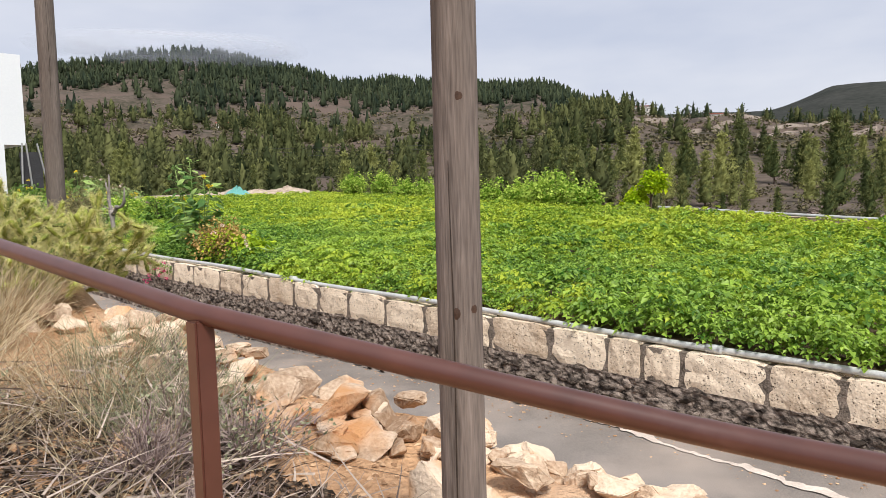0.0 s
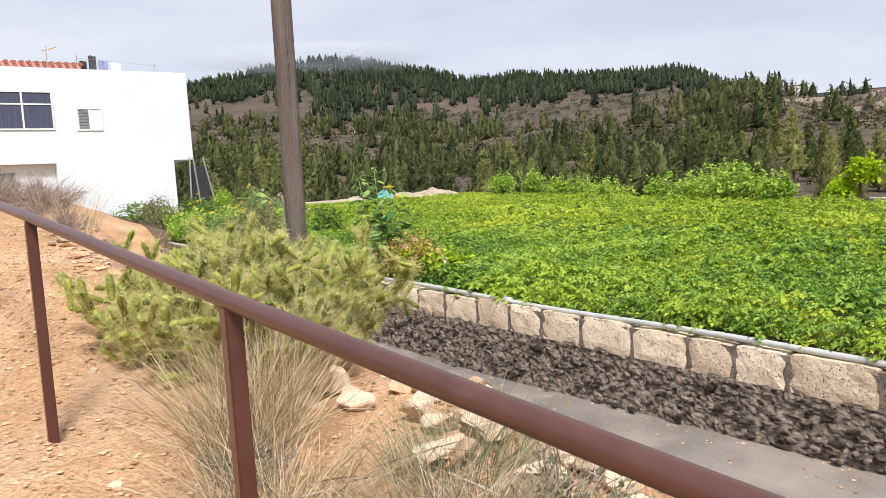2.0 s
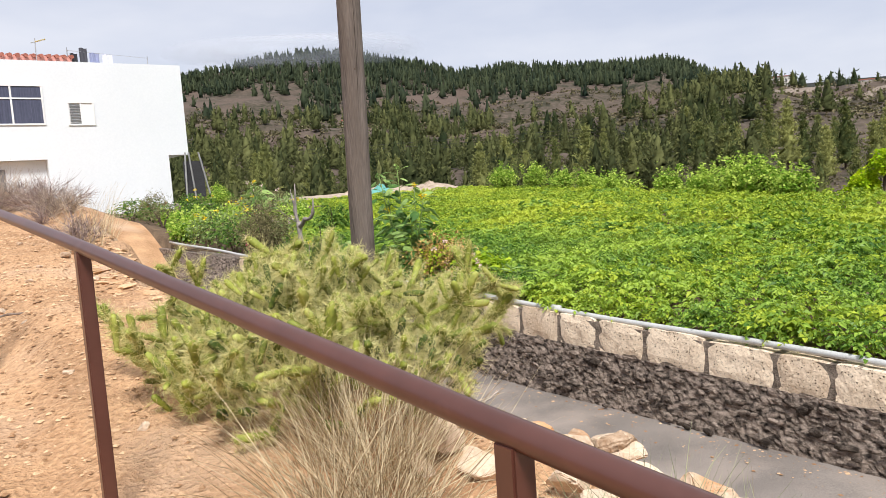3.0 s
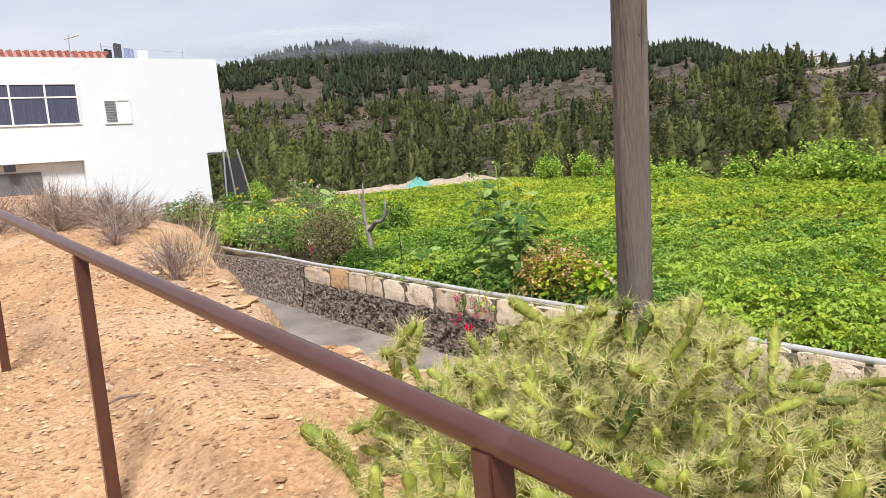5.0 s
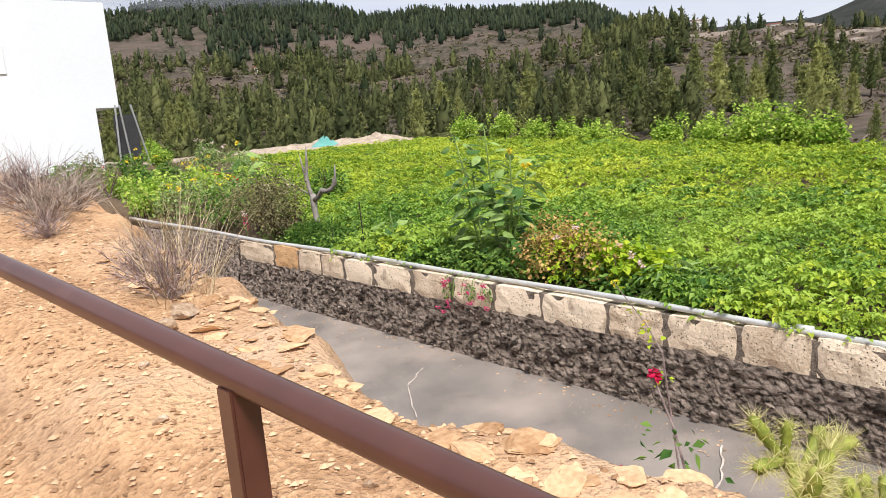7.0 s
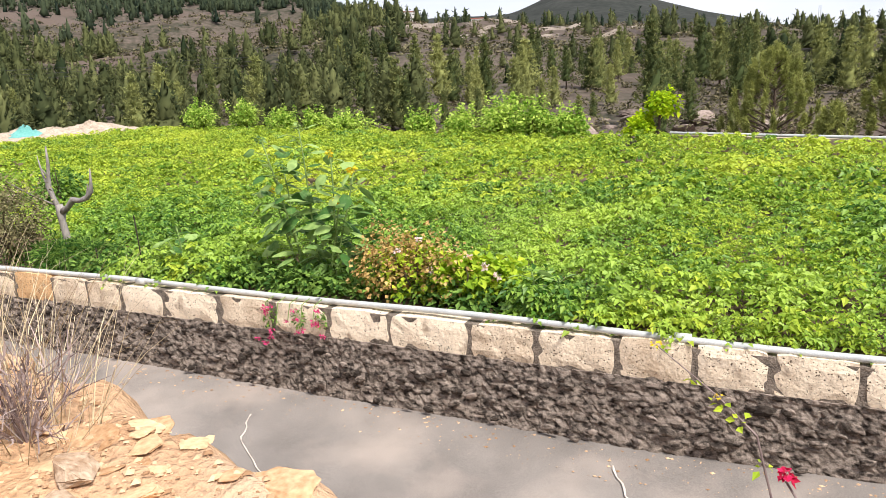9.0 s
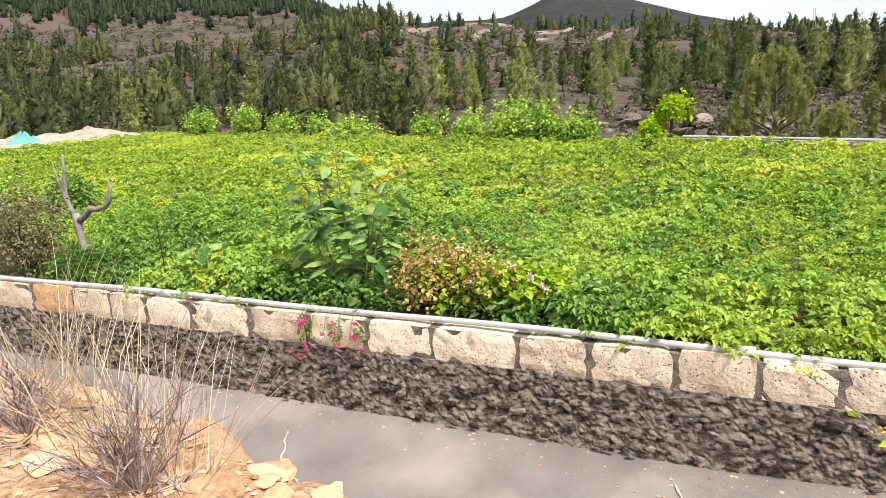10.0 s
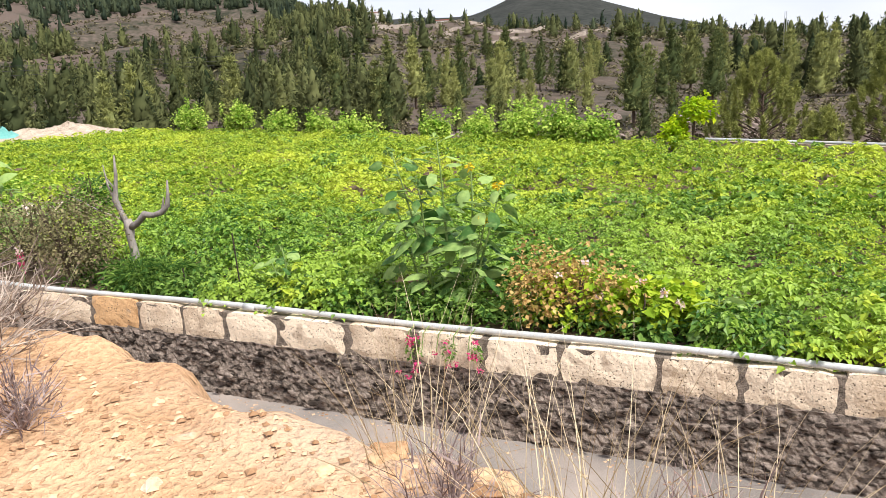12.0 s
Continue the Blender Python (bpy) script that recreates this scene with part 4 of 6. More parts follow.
part("stake", tube(bmesh.new(), [(0, -0.5, 0), (0, -0.55, 1.2)], 0.04, 6), M_BARK, tall)

# ---- cactus thicket on the bank ----
M_CACTUS = material("yellow_green_cactus_skin", (0.055, 0.085, 0.014), (0.33, 0.36, 0.06), scale=5, fine=40, rough=0.6, bump=0.4, dist=0.004, per_island=0.45, spread=(0.25, 0.7), tint=(0.50, 0.50, 0.16), tint_scale=5, tint_span=(0.55, 0.8), spec=0.3)
M_SPINE = material("pale_cactus_spines", (0.46, 0.41, 0.13), (0.82, 0.77, 0.40), scale=3, fine=30, bump=0, per_island=0.3, see_through=0.3)


def cactus_joint(p, d, length, radius):
    """A knobbly club-shaped joint: vertices, quads, and spots for spines with their outward directions."""
    d = d / np.linalg.norm(d)
    side = np.cross(d, [0.3, 0.2, 0.9])
    side /= np.linalg.norm(side)
    up = np.cross(d, side)
    rows, around = 13, 9
    t = np.linspace(0, 1, rows)
    prof = radius * (0.62 + 0.55 * t) * np.sqrt(np.clip(1 - ((t - 0.42) / 0.6) ** 4, 0.02, 1))
    T, A = np.meshgrid(t, np.arange(around) * 2 * np.pi / around, indexing="ij")
    knob = 1 + 0.34 * np.cos(A * 4 + T * 20) * np.sin(T * 26)
    rad = prof[:, None] * knob
    out = np.cos(A)[..., None] * side + np.sin(A)[..., None] * up
    v = p + d * (T * length)[..., None] + out * rad[..., None]
    ids = np.arange(rows * around).reshape(rows, around)
    nxt = np.roll(ids, -1, 1)
    f = np.stack([ids[:-1], nxt[:-1], nxt[1:], ids[1:]], -1).reshape(-1, 4)
    tip = np.concatenate([ids[-1][[0, 1, 2, 3]][None], ids[-1][[0, 3, 4, 5]][None], ids[-1][[0, 5, 6, 7]][None]])
    keep = rng.random(v.shape[:2]) < 0.30
    return v.reshape(-1, 3), np.concatenate([f, tip]), v[keep], out[keep] * 0.9 + d * 0.5


def joint_shapes(seed):
    """One club-shaped joint of unit length and its spines."""
    v, f, sp, sd = cactus_joint(np.zeros(3), np.array([0, 0, 1.0]), 1.0, 0.098 + 0.018 * (seed % 3))
    body = np_mesh("joint", v, f, (M_CACTUS,), smooth=True)
    r = np.random.default_rng(seed)
    sp, sd = np.repeat(sp, 7, 0), np.repeat(sd, 7, 0)
    sd = unit(sd + r.normal(size=sd.shape) * 0.55)
    ln = (0.14 + 0.30 * r.random(len(sp)))[:, None]
    w = unit(np.cross(sd, r.normal(size=sd.shape))) * 0.0068
    tri = np.stack([sp - w, sp + w, sp + sd * ln], 1).reshape(-1, 3)
    return body, np_mesh("spine_cover", tri, np.arange(len(tri)).reshape(-1, 3), (M_SPINE,))


cr = np.random.default_rng(77)
cactus = thing("cactus", "large spiny yellow-green cylindrical cactus thicket on the bank", "cactus", at=(1.72, 6.42, float(ground_height(1.72, 6.42)) - 0.06))
shapes = [joint_shapes(i) for i in range(6)]


def grow_cactus(p, d, depth, budget):
    d = d.normalized()
    length = 0.12 + 0.08 * cr.random()
    body, spine = shapes[cr.integers(0, 6)]
    joint = new("joint", body)
    joint.parent = cactus
    joint.matrix_basis = Matrix.Translation(p) @ d.to_track_quat("Z", "Y").to_matrix().to_4x4() @ Matrix.Rotation(cr.random() * 6, 4, "Z") @ Matrix.Diagonal((length, length, length, 1))
    spines = new("spine_cover", spine)
    spines.parent = joint
    tagged(spines, "long pale yellow spines", kind="stuff")
    budget[0] -= 1
    if depth <= 0 or budget[0] <= 0:
        return
    tip = p + d * length * 0.92
    for k in range(1 if cr.random() < 0.3 else (2 if cr.random() < 0.7 else 3)):
        nd = d * 0.9 + Vector(cr.normal(size=3) * 0.6) + Vector((0, 0, 0.22))
        grow_cactus(tip, nd, depth - 1, budget)


for i in range(30):
    a = i * 2.4
    ring = (0.2, 0.55, 0.85)[i % 3]
    start = Vector((math.cos(a) * ring * 0.66, math.sin(a) * ring * 0.78, 0.02 if ring < 0.8 else 0.08))
    d = Vector((math.cos(a) * ring * 0.9, math.sin(a) * ring * 0.9, 0.95 - ring * 0.72))
    grow_cactus(start, d, (5, 5, 4)[i % 3], [11])

for dx, dy, dz, sx, sy in ((-0.85, 0.5, 0.22, -0.45, 0.35), (-0.8, 0.25, 0.15, -0.4, 0.2), (-0.5, -0.6, 0.2, -0.3, -0.4), (0.75, -0.55, 0.25, 0.4, -0.45), (0.8, -0.2, 0.2, 0.45, -0.2), (0.6, -0.8, 0.12, 0.3, -0.55), (-0.7, 0.7, 0.3, -0.35, 0.5)):
    grow_cactus(Vector((sx, sy, 0.16)), Vector((dx, dy, dz)), 5, [8])

# the crowded joints inside the thicket, past picking apart
vs, fs, tips, dirs, n = [], [], [], [], 0
for i in range(620):
    a, q = cr.random() * 6.283, math.sqrt(cr.random())
    p = np.array([math.cos(a) * q * 0.82, math.sin(a) * q * 0.95, (0.72 - 0.45 * q * q) * cr.random() ** 0.6])
    d = np.array([math.cos(a) * q, math.sin(a) * q, 0.9]) + cr.normal(size=3) * 0.5
    ln = 0.09 + 0.065 * cr.random()
    v, f, sp, sd = cactus_joint(p, d, ln, ln * 0.14)
    vs.append(v)
    fs.append(f + n)
    tips.append(sp)
    dirs.append(sd)
    n += len(v)
inner = new("inner_thicket", np_mesh("inner_thicket", np.concatenate(vs), np.concatenate(fs), (M_CACTUS,), smooth=True))
inner.parent = cactus
tagged(inner, kind="stuff")
tips, dirs = np.repeat(np.concatenate(tips), 4, 0), np.repeat(np.concatenate(dirs), 4, 0)
dirs = unit(dirs + cr.normal(size=dirs.shape) * 0.55)
wd = unit(np.cross(dirs, cr.normal(size=dirs.shape))) * 0.0011
tri = np.stack([tips - wd, tips + wd, tips + dirs * (0.028 + 0.045 * cr.random(len(tips)))[:, None]], 1).reshape(-1, 3)
needles = new("spine_mass", np_mesh("spine_mass", tri, np.arange(len(tri)).reshape(-1, 3), (M_SPINE,)))
needles.parent = cactus
tagged(needles, "crowded pale yellow spines", kind="stuff")


# ---- grasses, dry shrubs ----
def ribbons(base, tips, bend, width, r, segs=3):
    """Thin curved blades from base to tip points."""
    n = len(base)
    t = np.linspace(0, 1, segs + 1)
    mid = (base + tips) / 2 + bend
    w = unit(np.cross(tips - base, r.normal(size=(n, 3)))) * np.broadcast_to(width, n)[:, None]
    vs = []
    for k in t:
        p = base * (1 - k) ** 2 + mid * 2 * k * (1 - k) + tips * k * k
        vs += [p - w * (1 - 0.85 * k), p + w * (1 - 0.85 * k)]
    v = np.stack(vs, 1).reshape(-1, 3)
    m = 2 * (segs + 1)
    i = np.arange(n)[:, None] * m
    f = np.concatenate([i + np.array([[2 * s, 2 * s + 1, 2 * s + 3, 2 * s + 2]]) for s in range(segs)], 0)
    return v, f


M_STRAW = material("dry_straw", (0.26, 0.185, 0.10), (0.74, 0.62, 0.42), scale=2, fine=20, bump=0, per_island=0.6, see_through=0.3, spec=0.1)
M_DRY = material("dry_grey_twig", (0.17, 0.125, 0.10), (0.50, 0.41, 0.34), scale=3, fine=30, bump=0, per_island=0.6, spec=0.1)
M_PURPLE_TWIG = material("purplish_dry_twig", (0.15, 0.105, 0.10), (0.42, 0.33, 0.30), scale=3, fine=30, bump=0, per_island=0.6, spec=0.1)
M_GREYGREEN = material("grey_green_leaf", (0.13, 0.15, 0.075), (0.38, 0.39, 0.24), scale=3, fine=20, bump=0, per_island=0.6, see_through=0.3)


def grass(name, label, at, n, height, spread, mat, seed, width=0.0022, foot=0.12, category="grass"):
    r = np.random.default_rng(seed)
    z = float(ground_height(*at))
    a, q = r.random(n) * 6.283, np.sqrt(r.random(n))
    base = np.stack([np.cos(a) * q * foot, np.sin(a) * q * foot, np.full(n, -0.02)], -1)
    base[:, 2] += ground_height(base[:, 0] + at[0], base[:, 1] + at[1]) - z
    a2 = a + r.normal(size=n) * 1.1
    out = spread * (0.15 + 0.85 * r.random(n))
    tips = base + np.stack([np.cos(a2) * out, np.sin(a2) * out, height * (0.35 + 0.65 * r.random(n))], -1)
    bend = np.stack([0 * a, 0 * a, height * 0.28 * r.random(n)], -1) + r.normal(size=(n, 3)) * height * 0.05
    ob = new(name, np_mesh(name, *ribbons(base, tips, bend, width * (0.6 + 0.8 * r.random(n)), r), (mat,)))
    ob.location = (at[0], at[1], z)
    return tagged(ob, label, category, kind="stuff")


def twig_shrub(label, at, height, spread, mat, seed, n=60, leaf=None, density=1.0):
    """A dry shrub: forked woody twigs from one foot."""
    r = np.random.default_rng(seed)
    z = float(ground_height(*at))
    shrub = thing("dry_shrub", label, "shrub", at=(at[0], at[1], z - 0.02))
    for k in range(8):
        part("stem", stems(bmesh.new(), 1, height * 0.7, spread * 0.5, 0.006, r, sides=4), mat, shrub)
    base, tips = [], []
    for i in range(int(n * density)):
        a, q = r.random() * 6.283, r.random()
        d = np.array([math.cos(a) * spread * q, math.sin(a) * spread * q, height * (1.05 - 0.55 * q * q) * (0.5 + 0.5 * r.random())])
        p0 = d * 0.12
        base.append(p0)
        tips.append(d)
        for k in range(7):
            t = 0.3 + 0.65 * r.random()
            q0 = p0 + (d - p0) * t
            base.append(q0)
            tips.append(q0 + (d - p0) * (0.18 + 0.2 * r.random()) + r.normal(size=3) * height * 0.13)
    base, tips = np.array(base), np.array(tips)
    v, f = ribbons(base, tips, r.normal(size=base.shape) * 0.012, 0.0026 * (0.5 + r.random(len(base))), r, 2)
    tw = new("brushwood", np_mesh("brushwood", v, f, (mat,)))
    tw.parent = shrub
    tagged(tw, kind="stuff")
    if leaf:
        pick = r.integers(0, len(tips), 500)
        p = base[pick] + (tips - base)[pick] * r.random((500, 1))
        v, f = leaf_blades(p, random_dirs(500, 0.4, r), random_dirs(500, 0.6, r), 0.028, 0.007)
        lf = new("foliage", np_mesh("foliage", v, f, (leaf,)))
        lf.parent = shrub
        tagged(lf, kind="stuff")
    return shrub


grass("dry_grass", "tall dry straw-coloured grass tuft below the cactus", (1.15, 5.0), 612, 0.60, 0.58, M_STRAW, 1, 0.0021, 0.22)
grass("dry_grass", "tall dry straw-coloured grass tuft below the cactus", (1.45, 5.45), 510, 0.6, 0.52, M_STRAW, 2, 0.0021, 0.24)
grass("dry_grass", "bent dry grass on the bank", (0.98, 4.35), 442, 0.40, 0.55, M_STRAW, 3, 0.0021, 0.25)
grass("dry_grass", "tall dry straw-coloured grass beside the rocks", (1.35, 3.75), 323, 0.5, 0.5, M_STRAW, 4, 0.0021, 0.25)
grass("dry_grass", "pale dry grass stalks beside the railing", (1.25, 3.1), 120, 0.44, 0.5, M_STRAW, 5, 0.0021, 0.28)
grass("dry_grass", "flattened dry grass at the railing's foot", (0.92, 2.6), 170, 0.3, 0.5, M_STRAW, 6, 0.0021, 0.3)
grass("dry_grass", "flattened dry grass at the railing's foot", (0.75, 3.7), 300, 0.22, 0.4, M_STRAW, 8, 0.0022, 0.3)
grass("grey_grass", "grey green wispy weeds on the bank", (1.75, 4.2), 500, 0.36, 0.35, M_GREYGREEN, 7, 0.002, 0.3, "weeds")
grass("grey_grass", "grey green wispy weeds on the bank", (1.55, 3.3), 500, 0.36, 0.35, M_GREYGREEN, 9, 0.002, 0.3, "weeds")
grass("dry_grass", "thin dry grass stalks on the bank edge", (1.58, 10.75), 90, 0.62, 0.5, M_STRAW, 10, 0.0016, 0.18)
grass("dry_grass", "thin dry grass stalks on the bank edge", (1.70, 11.25), 70, 0.6, 0.4, M_STRAW, 11, 0.0016, 0.18)
grass("dry_grass", "thin dry grass stalks on the bank edge", (1.42, 10.40), 60, 0.60, 0.42, M_STRAW, 12, 0.0016, 0.15)
twig_shrub("grey dry lavender shrub beside the railing", (1.5, 3.0), 0.36, 0.34, M_DRY, 21, 70, M_GREYGREEN)
twig_shrub("grey dry lavender shrub among the grass", (1.75, 3.65), 0.36, 0.34, M_DRY, 22, 60, M_GREYGREEN)
for x, y, hh, sp, m, sd in ((0.30, 3.75, 0.14, 0.22, M_PURPLE_TWIG, 41), (0.36, 4.15, 0.12, 0.18, M_DRY, 42), (0.15, 3.5, 0.16, 0.24, M_DRY, 43), (0.42, 3.45, 0.13, 0.2, M_PURPLE_TWIG, 44), (1.0, 4.7, 0.2, 0.25, M_PURPLE_TWIG, 45), (0.9, 4.0, 0.16, 0.25, M_PURPLE_TWIG, 46)):
    twig_shrub("low dark dry lavender brush at the path side", (x, y), hh, sp, m, sd, 55, M_GREYGREEN)
twig_shrub("dark dry brushwood beside the rocks", (1.15, 2.35), 0.22, 0.45, M_PURPLE_TWIG, 23, 60)
twig_shrub("dry brown shrub on the bank edge", (1.37, 10.45), 0.36, 0.30, M_PURPLE_TWIG, 24, 60)
twig_shrub("dry brown shrub on the bank edge", (1.47, 11.05), 0.30, 0.26, M_PURPLE_TWIG, 25, 55)
twig_shrub("low purplish dry shrub on the orange soil", (1.40, 12.52), 0.24, 0.22, M_PURPLE_TWIG, 26, 55)
for x, y, hh, sp, m, sd in ((1.55, 13.0, 0.36, 0.45, M_DRY, 27), (1.15, 14.3, 0.6, 0.8, M_DRY, 28), (0.55, 14.9, 0.6, 0.8, M_PURPLE_TWIG, 29), (1.65, 13.8, 0.48, 0.6, M_PURPLE_TWIG, 30), (0.0, 15.4, 0.6, 0.8, M_DRY, 31), (1.85, 13.3, 0.34, 0.4, M_DRY, 32), (1.5, 14.9, 0.5, 0.7, M_DRY, 33)):
    twig_shrub("broad dry grey-brown shrub at the top of the bank", (x, y), hh, sp, m, sd, int(150 * sp / 0.6))
twig_shrub("dark dry lavender brush beside the rocks", (1.62, 2.75), 0.3, 0.4, M_PURPLE_TWIG, 34, 90, M_GREYGREEN)
twig_shrub("dark dry lavender brush beside the rocks", (1.25, 2.85), 0.26, 0.4, M_PURPLE_TWIG, 35, 90)

# fallen twigs and dead leaves under the brush
lr = np.random.default_rng(64)
n = 620
cx_, cy_ = 0.55 + 1.25 * lr.random(n), 1.75 + 2.6 * lr.random(n) ** 1.3
ang = 0.6 + lr.normal(size=n) * 0.7
half = 0.08 + 0.22 * lr.random(n)
ends = [np.stack([cx_ + k * np.cos(ang) * half, cy_ + k * np.sin(ang) * half], -1) for k in (-1, 1)]
low, top = [np.concatenate([e, (ground_height(e[:, 0], e[:, 1]) + 0.02 + 0.16 * lr.random(n) ** 1.5)[:, None]], 1) for e in ends]
v, f = ribbons(low, top, np.stack([0.02 * lr.normal(size=n), 0.02 * lr.normal(size=n), 0.012 + 0 * ang], -1), 0.0025 + 0.0035 * lr.random(n), lr, 4)
tagged(new("fallen_twigs", np_mesh("fallen_twigs", v, f, (M_DRY,))), "tangle of grey fallen twigs below the railing", "twigs", kind="stuff")
M_LITTER = material("dead_leaf_litter", (0.030, 0.022, 0.017), (0.17, 0.125, 0.09), scale=6, fine=40, bump=0, per_island=0.8, spec=0.1)
n = 17000
cx_, cy_ = 0.35 + 1.6 * lr.random(n), 1.6 + 3.0 * lr.random(n) ** 1.2
keep = value_noise(cx_ * 2.2, cy_ * 2.2, 65) > 0.25 + 0.75 * (np.abs((cx_ - 1.15) / 0.85) ** 3 + np.abs((cy_ - 2.75) / 1.5) ** 4)
cx_, cy_ = cx_[keep], cy_[keep]
v, f = leaf_blades(np.stack([cx_, cy_, ground_height(cx_, cy_) + 0.004 + 0.015 * lr.random(len(cx_))], -1), random_dirs(len(cx_), 0, lr) * np.array([1, 1, 0.25]), random_dirs(len(cx_), 2.0, lr), 0.03 + 0.04 * lr.random(len(cx_)), 0.006 + 0.006 * lr.random(len(cx_)))
tagged(new("leaf_litter", np_mesh("leaf_litter", v, f, (M_LITTER,))), "dark dead leaves and stalks on the bank", "litter", kind="stuff")

# ---- stones ----
M_STONE = material("pale_orange_stone", (0.30, 0.19, 0.115), (0.70, 0.55, 0.41), scale=9, fine=50, bump=1.0, dist=0.02, per_object=0.45, spread=(0.26, 0.66), tint=(0.56, 0.29, 0.13), tint_scale=2.6, tint_span=(0.54, 0.70), spec=0.15)
M_PEBBLE = material("small_stones", (0.30, 0.17, 0.09), (0.66, 0.44, 0.27), scale=3, fine=30, bump=0.3, per_island=0.65, spec=0.15)


def stone_mesh(seed, rough=0.25, flat=1.0, cuts=1):
    """An angular broken rock: the hull of scattered points, its edges worn and its faces roughened."""
    r = random.Random(seed * 7 + 3)
    bm = bmesh.new()
    for i in range(13):
        d = Vector((r.gauss(0, 1), r.gauss(0, 1), r.gauss(0, 1))).normalized() * r.uniform(0.8, 1.0)
        bm.verts.new((d.x, d.y, max(-0.62 * flat, min(0.7 * flat, d.z * 0.85 * flat))))
    bmesh.ops.convex_hull(bm, input=bm.verts[:])
    bmesh.ops.delete(bm, geom=[v for v in bm.verts if not v.link_faces], context="VERTS")
    bmesh.ops.bevel(bm, geom=bm.edges[:], offset=0.07, segments=2, affect="EDGES", clamp_overlap=True)
    bmesh.ops.triangulate(bm, faces=bm.faces[:])
    bmesh.ops.subdivide_edges(bm, edges=[e for e in bm.edges if e.calc_length() > 0.35], cuts=cuts)
    bmesh.ops.triangulate(bm, faces=bm.faces[:])
    off = Vector((seed * 3.1, seed * 1.7, seed * 0.9))
    for v in bm.verts:
        c = v.co.copy()
        v.co += Vector((noise.noise(c * 3 + off), noise.noise(c * 3 - off), noise.noise(c * 3 + off * 2) * flat)) * rough * 0.40
    bmesh.ops.recalc_face_normals(bm, faces=bm.faces)
    me = bpy.data.meshes.new("stone")
    bm.to_mesh(me)
    bm.free()
    me.materials.append(M_STONE)
    return me


M_SLAB = material("crumbling_orange_slab", (0.36, 0.20, 0.10), (0.74, 0.50, 0.30), scale=6, fine=45, bump=1.0, dist=0.012, per_object=0.3, spec=0.1)
stone_shapes = [stone_mesh(i) for i in range(8)]
slab_shapes = [stone_mesh(20 + i, 0.3, 0.4) for i in range(8)]
for me in slab_shapes:
    me.materials[0] = M_SLAB
sr = random.Random(9)


def stone(x, y, size, shape, label, group, sink=0.3, squash=0.75):
    me = (slab_shapes if shape == "slab" else stone_shapes)[sr.randrange(8)]
    s = (size * sr.uniform(0.85, 1.25) / 2, size * sr.uniform(0.85, 1.25) / 2, size * squash / 2)
    ob = new("stone", me)
    z = float(ground_height(x, y))
    ob.matrix_basis = pose(x, y, z + s[2] * (0.62 - sink), sr.uniform(-9, 9), sr.uniform(-9, 9), sr.uniform(0, 360)) @ Matrix.Diagonal((*s, 1))
    return tagged(ob, label, "stone", group)


for i in range(230):
    y = 1.2 + 4.3 * ((i + sr.random()) / 230) ** 2.0
    e = float(bank_edge(y))
    stone(e + sr.uniform(-0.70, 0.5), y, sr.choice((0.11, 0.15, 0.2, 0.24, 0.3)), "round", "pale cream and orange broken rock piled at the bank edge", "stones along the bank edge", sr.choice((0.3, 0.15, -0.2)), 0.85)
for i in range(120):
    y = 7.3 + 4.2 * (i + sr.random()) / 120
    e = float(bank_edge(y))
    stone(e + sr.uniform(-0.38, 0.08), y, sr.choice((0.07, 0.09, 0.12, 0.16, 0.22)), "slab", "flat pale orange slab at the crumbling bank edge", "slabs along the bank edge", 0.66, 0.6)
stone(1.30, 10.12, 0.20, "round", "pale angular stone beside a dry shrub", "", 0.1)
stone(1.18, 10.05, 0.12, "round", "small white stone beside a dry shrub", "", 0.1)
for x, y, s in ((0.52, 8.75, 0.09), (0.75, 9.2, 0.07), (0.55, 8.2, 0.1), (0.4, 9.0, 0.06), (1.05, 8.4, 0.08), (0.75, 6.3, 0.09), (0.62, 7.2, 0.08), (1.0, 7.4, 0.1), (0.9, 9.7, 0.07), (1.2, 9.1, 0.09), (1.1, 11.5, 0.08), (1.3, 11.9, 0.07), (1.55, 12.0, 0.1), (0.95, 11.0, 0.09), (0.7, 4.6, 0.09), (0.55, 4.9, 0.07)):
    stone(x, y, s, "round", "small pale stone lying on the orange soil", "loose stones on the soil", 0.45)

pr = np.random.default_rng(15)
n = 34000
py_ = 2.0 + 13 * pr.random(n)
px_ = -0.1 + (bank_edge(py_) + 0.1) * pr.random(n)
size = 0.003 + 0.018 * pr.random(n) ** 4.5
pz_ = ground_height(px_, py_)
octa = np.array([[1, 0, 0], [0, 1, 0], [-1, 0, 0], [0, -1, 0], [0, 0, 0.7], [0, 0, -0.7]], dtype=float)
octf = np.array([[0, 1, 4], [1, 2, 4], [2, 3, 4], [3, 0, 4], [1, 0, 5], [2, 1, 5], [3, 2, 5], [0, 3, 5]])
v = octa[None, :5] * size[:, None, None] * (0.6 + 0.8 * pr.random((n, 5, 1))) * np.array([1, 1, 0.7]) + np.stack([px_, py_, pz_ + size * 0.1], -1)[:, None, :]
f = (octf[None, :4] + (np.arange(n) * 5)[:, None, None]).reshape(-1, 3)
pebbles = new("pebbles", np_mesh("pebbles", v.reshape(-1, 3), f, (M_PEBBLE,)))
tagged(pebbles, "small loose pebbles on the orange earth", "pebbles", kind="stuff")
stick = thing("stick", "thin grey dry stick lying on the soil", "stick", at=(0.55, 8.45, float(ground_height(0.55, 8.45)) + 0.012))
part("branch", tube(bmesh.new(), [(-0.16, -0.05, 0), (-0.05, 0.0, 0.012), (0.06, 0.0, 0.004), (0.16, 0.07, 0.01)], [0.008, 0.009, 0.007, 0.004], 6), M_DRY, stick)

